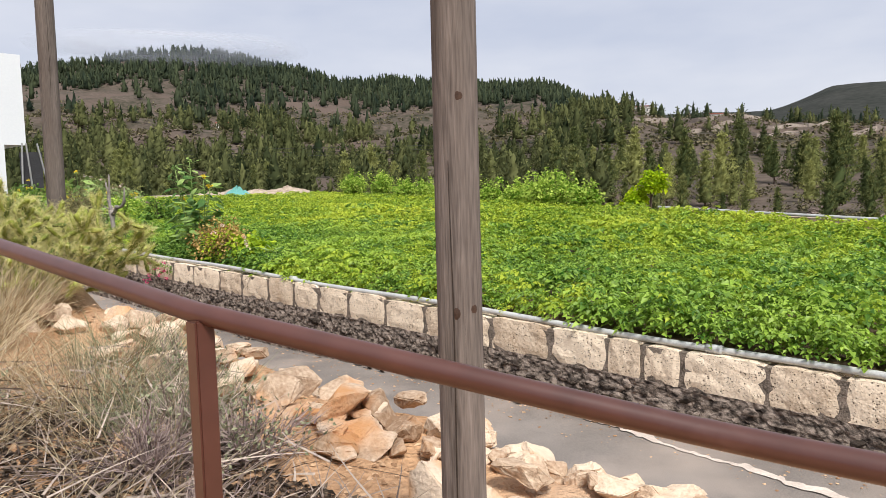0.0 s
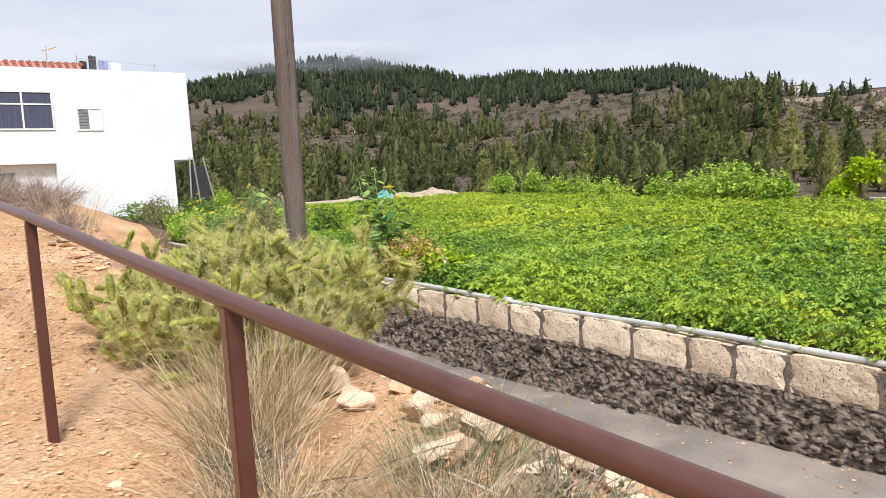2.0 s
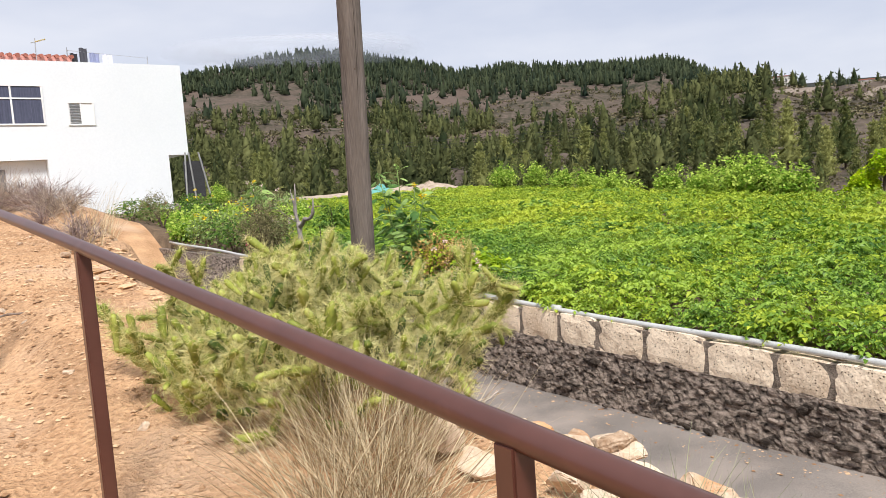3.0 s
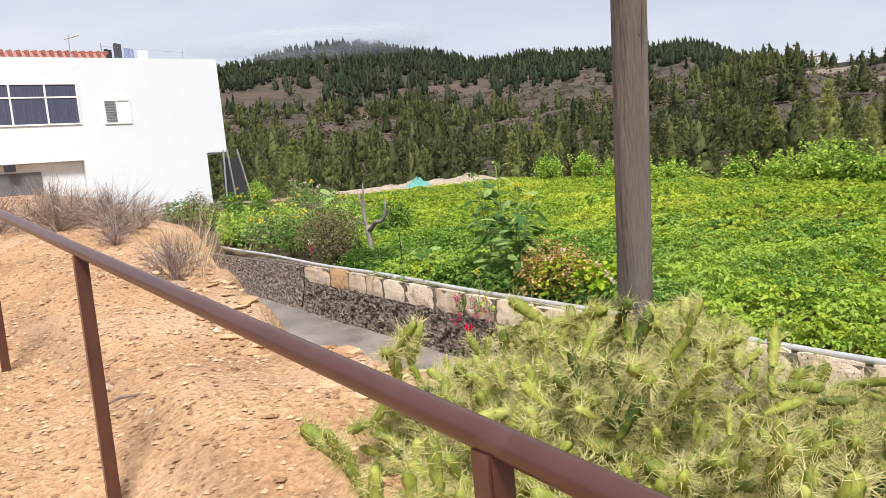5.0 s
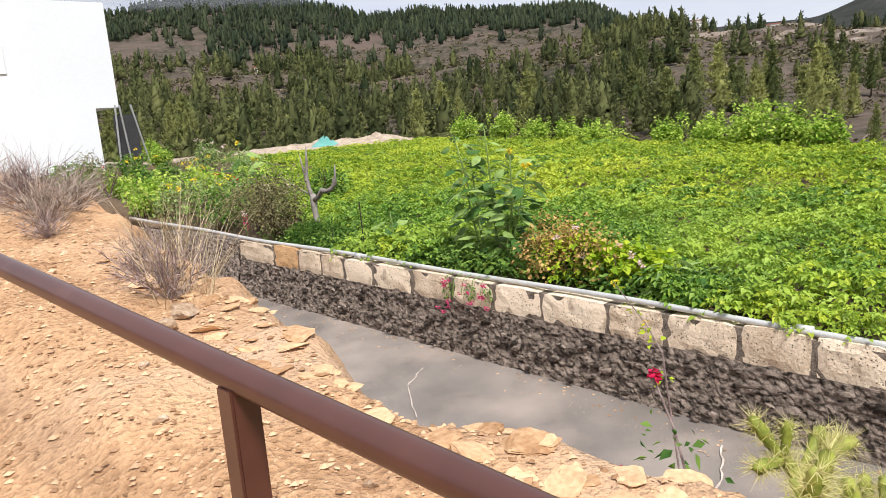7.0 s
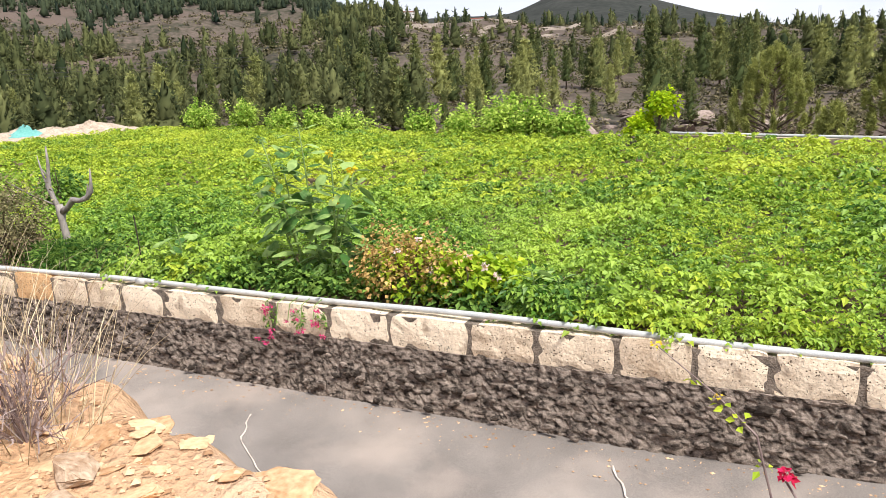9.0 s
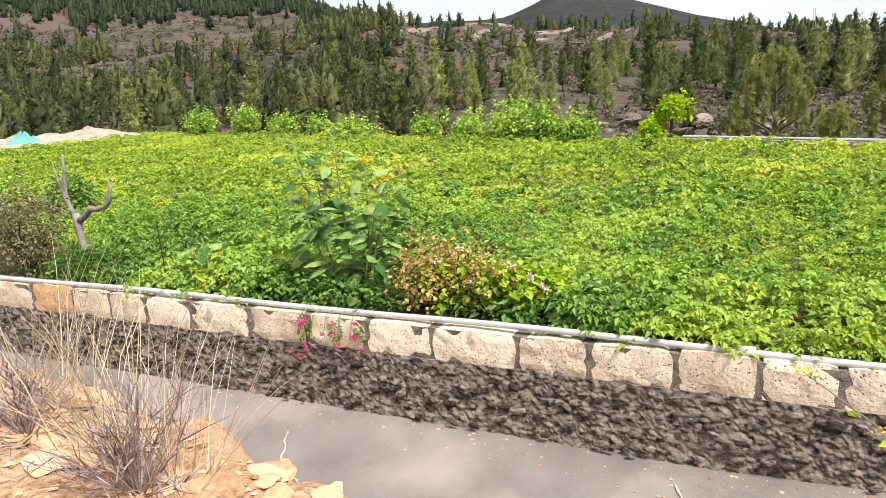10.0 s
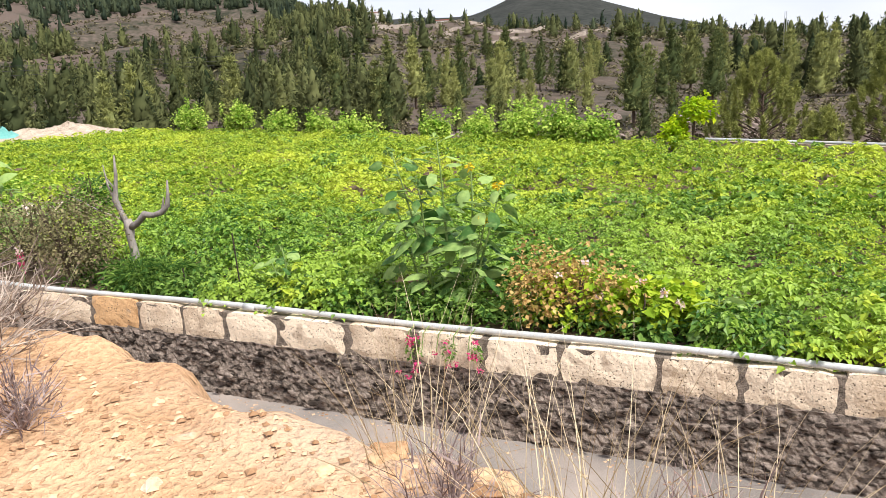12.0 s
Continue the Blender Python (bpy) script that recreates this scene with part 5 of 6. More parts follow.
# pale cracks and crumbled edge on the lane
cracks = [((5.15, 4.35), (4.95, 4.75), (4.85, 4.9)), ((4.3, 3.7), (4.55, 4.2), (4.6, 4.5)), ((5.7, 9.6), (5.2, 9.35), (4.7, 9.2), (4.3, 9.15)), ((5.4, 13.2), (4.9, 12.9), (4.4, 12.2)), ((5.3, 7.3), (5.0, 7.6), (4.8, 7.65)), ((4.8, 6.2), (4.5, 6.5), (4.35, 6.6)), ((4.6, 5.4), (4.7, 5.9), (4.9, 6.1))]
for pts in cracks:
    bm = bmesh.new()
    rows = []
    fine = [Vector(pts[i]).lerp(Vector(pts[i + 1]), k / 6) for i in range(len(pts) - 1) for k in range(6)] + [Vector(pts[-1])]
    for i, p in enumerate(fine):
        wd = 0.003 + 0.008 * abs(math.sin(i * 1.7 + p.x * 5))
        q = p + Vector((0.010 * math.sin(i * 2.3), 0.012 * math.sin(i * 1.7 + p.x)))
        z = float(road_height(q.y)) + 0.014
        rows.append((bm.verts.new((q.x, q.y - wd, z)), bm.verts.new((q.x, q.y + wd, z))))
    for a, b in zip(rows, rows[1:]):
        bm.faces.new((a[0], b[0], b[1], a[1]))
    tagged(part("road_crack", bm, M_CRACK), "pale filled crack in the lane surface", "crack", "cracks in the lane", "structure")
bm = bmesh.new()
rows = []
for i in range(150):
    y = 0.4 + i * 0.024
    mid = 5.34 + 0.165 * y
    wob = 0.10 * (float(value_noise(y * 2.2, 0.0, 61)) - 0.5) + 0.05 * (float(value_noise(y * 16, 0.0, 62)) - 0.5)
    wide = 0.02 + 0.13 * max(0.0, float(value_noise(y * 4, 0.0, 63)) - 0.2) + 0.035 * float(value_noise(y * 26, 0.0, 64))
    z = float(road_height(y)) + 0.013
    rows.append((bm.verts.new((mid + wob, y, z)), bm.verts.new((mid + wob + wide, y + 0.02 * (float(value_noise(y * 19, 0.0, 66)) - 0.5), z + 0.004))))
for a, b in zip(rows, rows[1:]):
    bm.faces.new((a[0], b[0], b[1], a[1]))
tagged(part("crumbled_edge", bm, M_CRACK), "pale crumbled concrete strip along the lane", "concrete", kind="structure")

# crumbs of stone and dead leaves along the wall's foot
n = 1300
dy_ = 1.0 + 17 * pr.random(n)
dx_ = 6.0 - 0.55 * pr.random(n) ** 2.2
size = 0.004 + 0.018 * pr.random(n) ** 4
v = octa[None] * size[:, None, None] * (0.6 + 0.8 * pr.random((n, 6, 1))) * np.array([1, 1, 0.5]) + np.stack([dx_, dy_, road_height(dy_) + 0.006], -1)[:, None, :]
f = (octf[None] + (np.arange(n) * 6)[:, None, None]).reshape(-1, 3)
tagged(new("road_debris", np_mesh("road_debris", v.reshape(-1, 3), f, (M_PEBBLE,))), "small stone crumbs and dead leaves along the wall foot", "debris", kind="stuff")

# ---- garden behind the wall ----
M_LEAF_BIG = material("broad_sunflower_leaf", (0.06, 0.15, 0.03), (0.34, 0.47, 0.14), scale=2, fine=16, rough=0.6, bump=0.1, per_object=0.5, see_through=0.3, spec=0.25)
M_STEM = material("green_plant_stem", (0.10, 0.17, 0.04), (0.24, 0.33, 0.10), scale=5, fine=40)
M_GREEN_A = material("mid_green_leaf", (0.05, 0.13, 0.02), (0.24, 0.38, 0.07), scale=1, fine=9, bump=0, per_island=0.6, see_through=0.35)
M_GREEN_B = material("light_green_leaf", (0.13, 0.22, 0.06), (0.42, 0.52, 0.20), scale=1, fine=9, bump=0, per_island=0.6, see_through=0.35)
M_OLIVE = material("olive_brown_leaf", (0.09, 0.08, 0.035), (0.30, 0.27, 0.13), scale=1, fine=9, bump=0, per_island=0.6, see_through=0.25)
M_RUST = material("rusty_geranium_leaf", (0.24, 0.17, 0.04), (0.68, 0.44, 0.17), scale=2, fine=12, bump=0, per_island=0.7, see_through=0.3)
M_LIME = material("lime_geranium_leaf", (0.22, 0.36, 0.015), (0.55, 0.66, 0.05), scale=2, fine=12, bump=0, per_island=0.6, see_through=0.4)
M_PINK = material("pink_petal", (0.42, 0.02, 0.10), (0.72, 0.08, 0.24), scale=9, fine=60, bump=0, per_island=0.5, see_through=0.3)
M_ROSE = material("crimson_petal", (0.45, 0.005, 0.04), (0.75, 0.02, 0.12), scale=9, fine=60, bump=0, per_island=0.5, see_through=0.3)
M_RED = material("red_petal", (0.55, 0.02, 0.015), (0.8, 0.06, 0.04), scale=9, fine=60, bump=0, per_island=0.5, see_through=0.3)
M_PALE = material("pale_pink_petal", (0.72, 0.50, 0.48), (0.9, 0.75, 0.72), scale=9, fine=60, bump=0, per_island=0.5, see_through=0.3)
M_GOLD = material("yellow_petal", (0.75, 0.5, 0.02), (0.9, 0.72, 0.05), scale=9, fine=60, bump=0, per_island=0.4, see_through=0.3)
M_GREY_BARK = material("grey_tree_bark", (0.13, 0.11, 0.10), (0.36, 0.32, 0.29), scale=6, fine=40, stretch=(1, 1, 0.3), bump=0.8, dist=0.01)


def big_leaf_mesh(seed):
    """A heart-shaped leaf of unit length with a bent midrib and drooping edges."""
    r = random.Random(seed)
    bm = bmesh.new()
    rows = []
    for i in range(8):
        t = i / 7
        w = 0.40 * math.sin(math.pi * min(1, (t + 0.10) / 1.1)) ** 0.8 * (1.05 - 0.55 * t)
        z = 0.18 * t - 0.40 * t * t
        ripple = 0.025 * math.sin(i * 2.1 + seed)
        rows.append([bm.verts.new((t - (0.08 if i == 0 and k in (0, 4) else 0), w * (k - 2) / 2, z - 0.10 * abs(k - 2) * w * 2 * (0.5 + 0.5 * t) + ripple * (k % 2))) for k in range(5)])
    for a, b in zip(rows, rows[1:]):
        for k in range(4):
            bm.faces.new((a[k], a[k + 1], b[k + 1], b[k]))
    me = bpy.data.meshes.new("leaf")
    bm.to_mesh(me)
    bm.free()
    me.materials.append(M_LEAF_BIG)
    me.polygons.foreach_set("use_smooth", np.ones(len(me.polygons), dtype=bool))
    return me


big_leaves = [big_leaf_mesh(i) for i in range(4)]


def flower(parent, name, p, size, mat, label, r, n=22):
    v, f = leaf_ball(n, (size, size, size * 0.8), size * 0.5, 0.42, r)
    ob = new(name, np_mesh(name, v + np.array(p) - np.array([0, 0, size * 0.4]), f, (mat,)))
    ob.parent = parent
    ob["label"] = label
    return ob


def sunflower(label, at, stalks, seed, leaf=0.26, flowers=True):
    """Several tall stalks with large heart-shaped leaves."""
    r = np.random.default_rng(seed)
    z0 = float(ground_height(*at)) - 0.05
    plant = thing("sunflower_plant", label, "plant", at=(at[0], at[1], z0))
    for dx, dy, tx, ty, h, n in stalks:
        pts = [(dx + (tx - dx) * t, dy + (ty - dy) * t + 0.02 * math.sin(t * 5), h * t) for t in np.linspace(0, 1, 7)]
        part("stalk", tube(bmesh.new(), pts, list(np.linspace(0.016, 0.007, 7)), 7), M_STEM, plant, smooth=True)
        for i in range(n):
            t = 0.18 + 0.81 * ((i + 0.5 * r.random()) / n) ** 0.8
            p = Vector((dx + (tx - dx) * t, dy + (ty - dy) * t, h * t))
            a = i * 2.4 + r.random()
            s = leaf * (1.15 - 0.55 * abs(t - 0.45) * 1.6) * (0.75 + 0.5 * r.random())
            stalk_len = (0.10 + 0.30 * r.random() * (1.15 - t)) * leaf / 0.26
            foot = p + Vector((math.cos(a) * stalk_len, math.sin(a) * stalk_len, 0.05))
            ob = new("leaf", big_leaves[i % 4])
            ob.parent = plant
            ob.matrix_basis = Matrix.Translation(foot) @ Matrix.Rotation(a, 4, "Z") @ Matrix.Rotation(-0.45 + 1.15 * r.random() ** 1.3, 4, "Y") @ Matrix.Rotation(r.normal() * 0.4, 4, "X") @ Matrix.Diagonal((s, s, s, 1))
            part("leaf_stalk", tube(bmesh.new(), [p, foot], [0.005, 0.004], 5), M_STEM, plant)
        if flowers:
            flower(plant, "flower_head", (tx, ty, h + 0.02), 0.09, M_GOLD if r.random() < 0.5 else M_LEAF_BIG, "small yellow flower head", r)
    return plant


sunflower("tall broad-leaved sunflower plant behind the wall", (6.95, 13.35), ((0, 0, -0.05, 0.52, 1.80, 22), (0.05, -0.1, 0.0, 0.02, 1.92, 24), (0.0, -0.25, 0.05, -0.62, 1.42, 24), (0.1, 0.2, 0.15, 0.62, 1.2, 18), (0.0, 0.1, -0.1, 0.22, 1.5, 22), (0.1, -0.3, 0.1, -0.3, 1.6, 22), (0.0, -0.2, -0.12, -0.5, 1.1, 18)), 3, 0.23)
sunflower("small broad-leaved plant behind the wall", (6.85, 15.2), ((0, 0, 0.02, 0.15, 0.72, 9), (0, 0.1, 0, 0.3, 0.55, 7)), 4, 0.2, False)
sunflower("young broad-leaved plant beside the pipe", (6.80, 10.55), ((0, 0, -0.02, 0.08, 0.48, 8), (0.05, -0.1, 0, -0.2, 0.42, 7)), 5, 0.2, False)
sunflower("tall sunflower plant in the garden", (7.9, 21.5), ((0, 0, 0, 0.1, 1.75, 13), (0.2, 0.1, 0.35, 0.3, 1.6, 12)), 6, 0.3)

gr = np.random.default_rng(12)
b = bush("geranium_bush", "rust and orange leaved geranium bush above the wall", "bush", (6.80, 11.95), (0.85, 1.1, 0.95), 0.05, M_RUST, 2400, 61, "", 0.45, parts=6)
v, f = leaf_ball(700, (0.8, 1.0, 0.75), 0.06, 0.45, gr)
mixed = new("green_foliage", np_mesh("green_foliage", v, f, (M_LIME,)))
mixed.parent = b
for p in ((-0.15, 0.1, 0.62), (-0.1, -0.15, 0.75), (0.0, 0.3, 0.5), (-0.2, -0.3, 0.45)):
    flower(b, "flower", p, 0.06, M_PALE, "pale pink faded flower", gr)
b = bush("geranium_bush", "lime green geranium bush with pale flowers above the wall", "bush", (6.76, 11.35), (0.75, 0.95, 0.75), 0.085, M_LIME, 1500, 62, "", 0.55)
for p in ((-0.05, -0.28, 0.5), (0.05, -0.05, 0.56), (-0.1, -0.42, 0.42)):
    flower(b, "flower", p, 0.07, M_PALE, "pale pink flower", gr)

# pink flowers trailing over the wall
trail = thing("trailing_geranium", "pink flowering geranium trailing over the wall blocks", "plant", at=(6.13, 13.1, 0.02))
v, f = joined([(sv + np.array([0.0, oy, oz]), sf) for (sv, sf), oy, oz in ((leaf_ball(90, (0.13, 0.17, 0.40), 0.04, 0.3, gr), 0.30, -0.06), (leaf_ball(70, (0.12, 0.15, 0.28), 0.04, 0.3, gr), -0.08, 0.03), (leaf_ball(70, (0.12, 0.13, 0.26), 0.04, 0.3, gr), -0.36, 0.03))])
leafage = new("foliage", np_mesh("foliage", v + np.array([0.0, 0, -0.3]), f, (M_GREEN_A,)))
leafage.parent = trail
for k in range(5):
    y = -0.32 + k * 0.16
    part("trailing_stem", tube(bmesh.new(), [(0.12, y, 0.06), (-0.01, y + 0.01, 0.03), (-0.05, y + 0.03, -0.15 - 0.05 * (k % 2))], 0.005, 5), M_STEM, trail)
for k in range(15):
    flower(trail, "flower", (-0.075 - 0.03 * gr.random(), (-0.38, -0.1, 0.28)[k % 3] + gr.normal() * 0.06, 0.02 - 0.30 * gr.random()), 0.055, M_PINK, "bright pink flower", gr, 16)
for y, z in ((0.42, -0.36), (0.33, -0.40), (0.25, -0.34)):
    flower(trail, "flower", (-0.10, y, z), 0.06, M_PINK, "bright pink flower", gr, 16)

# pruned bare tree
tree = thing("pruned_fruit_tree", "small pruned bare fruit tree with grey bark", "tree", at=(7.38, 18.1, float(ground_height(7.38, 18.1)) - 0.05))
for name, pts, rad in (("trunk", [(0, 0, 0), (0.01, -0.02, 0.35), (0.0, 0.01, 0.6), (0, 0.0, 0.76), (0, 0.02, 0.86)], [0.068, 0.056, 0.052, 0.07, 0.05]),
                       ("limb", [(0, 0.02, 0.78), (0, 0.11, 0.96), (0.02, 0.2, 1.13), (0.03, 0.17, 1.28), (0.02, 0.12, 1.46), (0.02, 0.1, 1.72)], [0.045, 0.036, 0.044, 0.026, 0.024, 0.009]),
                       ("limb", [(0, 0, 0.74), (0, -0.14, 0.80), (0, -0.3, 0.93), (0, -0.45, 0.92), (0, -0.6, 0.96), (0, -0.71, 1.06), (0, -0.74, 1.2), (0, -0.76, 1.38)], [0.055, 0.044, 0.048, 0.034, 0.04, 0.036, 0.02, 0.010]),
                       ("branch", [(0.02, 0.2, 1.13), (0.05, 0.32, 1.3), (0.05, 0.35, 1.52)], [0.022, 0.014, 0.007]),
                       ("branch", [(0.0, 0.05, 0.84), (-0.1, 0.4, 1.0), (-0.15, 0.85, 1.22)], [0.016, 0.011, 0.005]),
                       ("branch", [(0.03, 0.18, 1.26), (0.0, 0.28, 1.42), (0.0, 0.3, 1.6)], [0.015, 0.010, 0.005]),
                       ("branch", [(0, -0.6, 0.97), (0.02, -0.62, 1.08), (0, -0.66, 1.16)], [0.02, 0.013, 0.008])):
    part(name, tube(bmesh.new(), pts, rad, 9), M_GREY_BARK, tree, smooth=True)
bush("brown_shrub", "olive-brown dense shrub behind the wall", "shrub", (6.85, 18.65), (1.15, 1.35, 1.7), 0.05, M_OLIVE, 3600, 71, "", 0.3, parts=5)
bush("brown_shrub", "olive-brown dense shrub behind the wall", "shrub", (7.15, 19.75), (1.3, 1.5, 1.45), 0.05, M_OLIVE, 3200, 72, "", 0.3, parts=5)
bush("fennel_clump", "feathery green fennel clump behind the wall", "plant", (6.95, 17.35), (0.7, 1.2, 0.5), 0.16, M_GREEN_A, 1500, 73, "", 0.05)

# mixed garden bushes up to the house
kinds = ((M_GREEN_A, "mid green leafy garden bush", 0.10), (M_GREEN_B, "light green leafy garden bush", 0.09), (M_OLIVE, "olive-brown twiggy garden shrub", 0.06), (M_LEAF_VINE, "bright green leafy garden bush", 0.11))
hr = np.random.default_rng(99)
spots = [(6.9, 20.9), (7.0, 22.2), (7.3, 23.6), (7.2, 25.0), (7.6, 26.4), (8.2, 21.2), (8.6, 23.0), (8.8, 25.0), (8.7, 27.4), (9.6, 26.3), (9.8, 28.6), (8.3, 29.6), (9.4, 31.0), (10.6, 30.0), (11.6, 32.2), (12.6, 29.4), (10.3, 33.6), (12.8, 33.4), (7.4, 28.3), (6.6, 24.0), (7.0, 30.4), (8.2, 32.6), (9.0, 34.8), (10.2, 24.4), (11.2, 27.2), (13.6, 31.4), (14.4, 35.0), (12.4, 36.6), (13.6, 38.8), (15.4, 38.0), (16.5, 41.0), (14.8, 42.5), (10.4, 22.0)]
for i, (x, y) in enumerate(spots):
    m, label, leaf = kinds[i % 4]
    h = 0.7 + 0.75 * hr.random()
    w = 1.0 + 0.9 * hr.random()
    b = bush("garden_bush", label, "bush", (x, y), (w, w * (0.8 + 0.4 * hr.random()), h), leaf, m, 900, 200 + i, "garden bushes", 0.35)
    if i % 4 == 1 or i in (10, 13, 16):
        for k in range(5):
            flower(b, "flower", (hr.normal() * w * 0.25, -w * 0.3 + hr.normal() * 0.1, h * (0.55 + 0.4 * hr.random())), 0.12, (M_RED, M_GOLD, M_PALE)[i % 3], ("red flower", "yellow flower", "pale flower")[i % 3], hr, 14)
g = thing("gladiolus", "pink gladiolus spike behind the pipe", "flower", at=(6.62, 19.3, float(ground_height(6.62, 19.3))))
part("stem", tube(bmesh.new(), [(0, 0, 0), (0, 0, 0.55)], 0.008, 5), M_STEM, g)
for k in range(7):
    flower(g, "flower", (0, 0, 0.25 + k * 0.05), 0.075, M_PALE if k > 4 else M_PINK, "pink flower", hr, 12)
for x, y, h in ((6.72, 15.85, 0.85), (6.72, 16.65, 0.42)):
    ob = thing("garden_stake", "thin dark wooden garden stake", "stake", at=(x, y, float(ground_height(x, y)) - 0.1))
    part("rod", tube(bmesh.new(), [(0, 0, 0), (0.02, 0.05, h + 0.1)], 0.009, 6), M_WOOD_DARK, ob)

# low weeds filling the strip behind the pipe
pieces = []
for i in range(230):
    y = 9.9 + 9.0 * hr.random()
    x = 6.55 + 0.75 * hr.random()
    sz = 0.22 + 0.25 * hr.random()
    v, f = leaf_ball(46, (sz * 1.3, sz * 1.3, sz), 0.085, 0.3, hr)
    pieces.append((v + np.array([x, y, float(ground_height(x, y)) - 0.03]), f))
tagged(new("garden_weeds", np_mesh("garden_weeds", *joined(pieces), (M_GREEN_A,))), "low green weeds along the strip behind the pipe", "weeds", kind="stuff")

# cactus flower and rose stems at the bank
rose = thing("rose_plant", "thin rose stem with a crimson bloom beside the cactus", "flower", at=(2.12, 7.78, float(ground_height(2.12, 7.78)) - 0.03))
top = 0.89 - rose.location.z
part("stem", tube(bmesh.new(), [(0, 0, 0), (0.08, 0.15, top * 0.45), (0.24, 0.35, top * 0.8), (0.30, 0.47, top - 0.02)], [0.008, 0.007, 0.005, 0.004], 6), M_PURPLE_TWIG, rose)
part("side_stem", tube(bmesh.new(), [(0.08, 0.15, top * 0.45), (0.0, 0.35, top * 0.6), (-0.06, 0.42, top * 0.72)], [0.006, 0.005, 0.003], 6), M_PURPLE_TWIG, rose)
flower(rose, "bloom", (0.30, 0.47, top), 0.045, M_ROSE, "crimson rose bloom", hr, 40)
flower(rose, "bud", (-0.06, 0.42, top * 0.72), 0.04, M_ROSE, "crimson bud", hr, 14)
v, f = leaf_ball(26, (0.3, 0.4, 0.35), 0.05, 0.33, hr, 0.2)
ob = new("foliage", np_mesh("foliage", v + np.array([0.2, 0.32, top * 0.55]), f, (M_GREEN_A,)))
ob.parent = rose
cane = thing("rose_cane", "arching rose cane with small leaves and yellow flowers", "plant", at=(2.3, 7.9, float(ground_height(2.3, 7.9)) - 0.03))
arch = [(0, 0, 0), (0.15, 0.2, 0.55), (0.36, 0.45, 0.9 - cane.location.z), (0.46, 0.59, 0.99 - cane.location.z), (0.59, 0.84, 1.13 - cane.location.z)]
part("stem", tube(bmesh.new(), arch, [0.006, 0.005, 0.004, 0.003, 0.002], 6), M_PURPLE_TWIG, cane)
for k in range(6):
    t = 1.4 + 2.5 * k / 5
    i = min(3, int(t))
    p = np.array(arch[i]) + (np.array(arch[i + 1]) - np.array(arch[i])) * (t - i)
    v, f = leaf_ball(5, (0.08, 0.08, 0.06), 0.035, 0.36, hr, 0.2)
    ob = new("leaf_spray", np_mesh("leaf_spray", v + p - np.array([0, 0, 0.04]), f, (M_LIME,)))
    ob.parent = cane
flower(cane, "flower", arch[-1], 0.035, M_GOLD, "small yellow flower", hr, 12)
flower(cane, "flower", arch[3], 0.03, M_GOLD, "small yellow flower", hr, 12)

# ---- beyond: heaps, tarpaulin, far wall, houses, mast ----
def mound(label, at, size, seed, mat=M_GRAVEL):
    r = random.Random(seed)
    bm = bmesh.new()
    rows, around = 9, 26
    ring = []
    for i in range(rows):
        t = i / (rows - 1)
        ring.append([bm.verts.new((math.cos(a) * size[0] * t * (1 + 0.25 * noise.noise(Vector((math.cos(a) * 2, math.sin(a) * 2, seed)))), math.sin(a) * size[1] * t * (1 + 0.25 * noise.noise(Vector((math.sin(a) * 2, math.cos(a) * 2, seed + 4)))),
                                   size[2] * (1 - t) ** 0.8 * (1 + r.uniform(-0.32, 0.32)) - 0.1)) for a in (2 * math.pi * k / around for k in range(around))])
    for a, b in zip(ring, ring[1:]):
        for k in range(around):
            bm.faces.new((a[k], a[(k + 1) % around], b[(k + 1) % around], b[k]))
    ob = part("earth_mound", bm, mat, smooth=True)
    ob.location = (at[0], at[1], float(ground_height(*at)))
    return tagged(ob, label, "heap", "heaps beyond the field")


for i, (x, y, a, b_, h) in enumerate(((32.5, 47.5, 2.6, 2.0, 0.55), (30.6, 48.4, 2.2, 1.6, 0.4), (35.6, 44.4, 1.4, 1.2, 0.45), (27.0, 49.2, 2.2, 1.4, 0.35), (33.9, 46.0, 2.0, 1.5, 0.3), (28.8, 48.9, 2.0, 1.3, 0.45))):
    mound("pale sandy gravel heap beyond the field", (x, y), (a, b_, h), 10 + i)
M_TARP = material("teal_tarpaulin", (0.08, 0.28, 0.245), (0.19, 0.43, 0.39), scale=1, fine=9, rough=0.5, bump=0.3, dist=0.04)
tarp = mound("teal tarpaulin draped over a heap of rubbish", (28.7, 48.3), (1.2, 0.9, 0.62), 31, M_TARP)
tarp.name = "tarpaulin"
tagged(tarp, category="tarpaulin")
del tarp["group"]
far_pipe = thing("field_border_wall", "low pale wall with a pipe at the field's far edge", "wall")
pts = [(float(field_edge(y)) + 0.15, y, float(field_height(field_edge(y), y)) + 0.30) for y in np.linspace(11.6, -8, 24)]
part("pipe", tube(bmesh.new(), pts, 0.04, 8), M_PIPE, far_pipe)
bm = bmesh.new()
rows = [[bm.verts.new((p[0] + dx, p[1], p[2] + dz)) for dx, dz in ((0.06, -0.5), (0.06, -0.06), (0.32, -0.06), (0.32, -0.5))] for p in pts]
for a, b in zip(rows, rows[1:]):
    for k in range(4):
        bm.faces.new((a[k], b[k], b[(k + 1) % 4], a[(k + 1) % 4]))
part("wall_body", bm, M_GRAVEL, far_pipe)


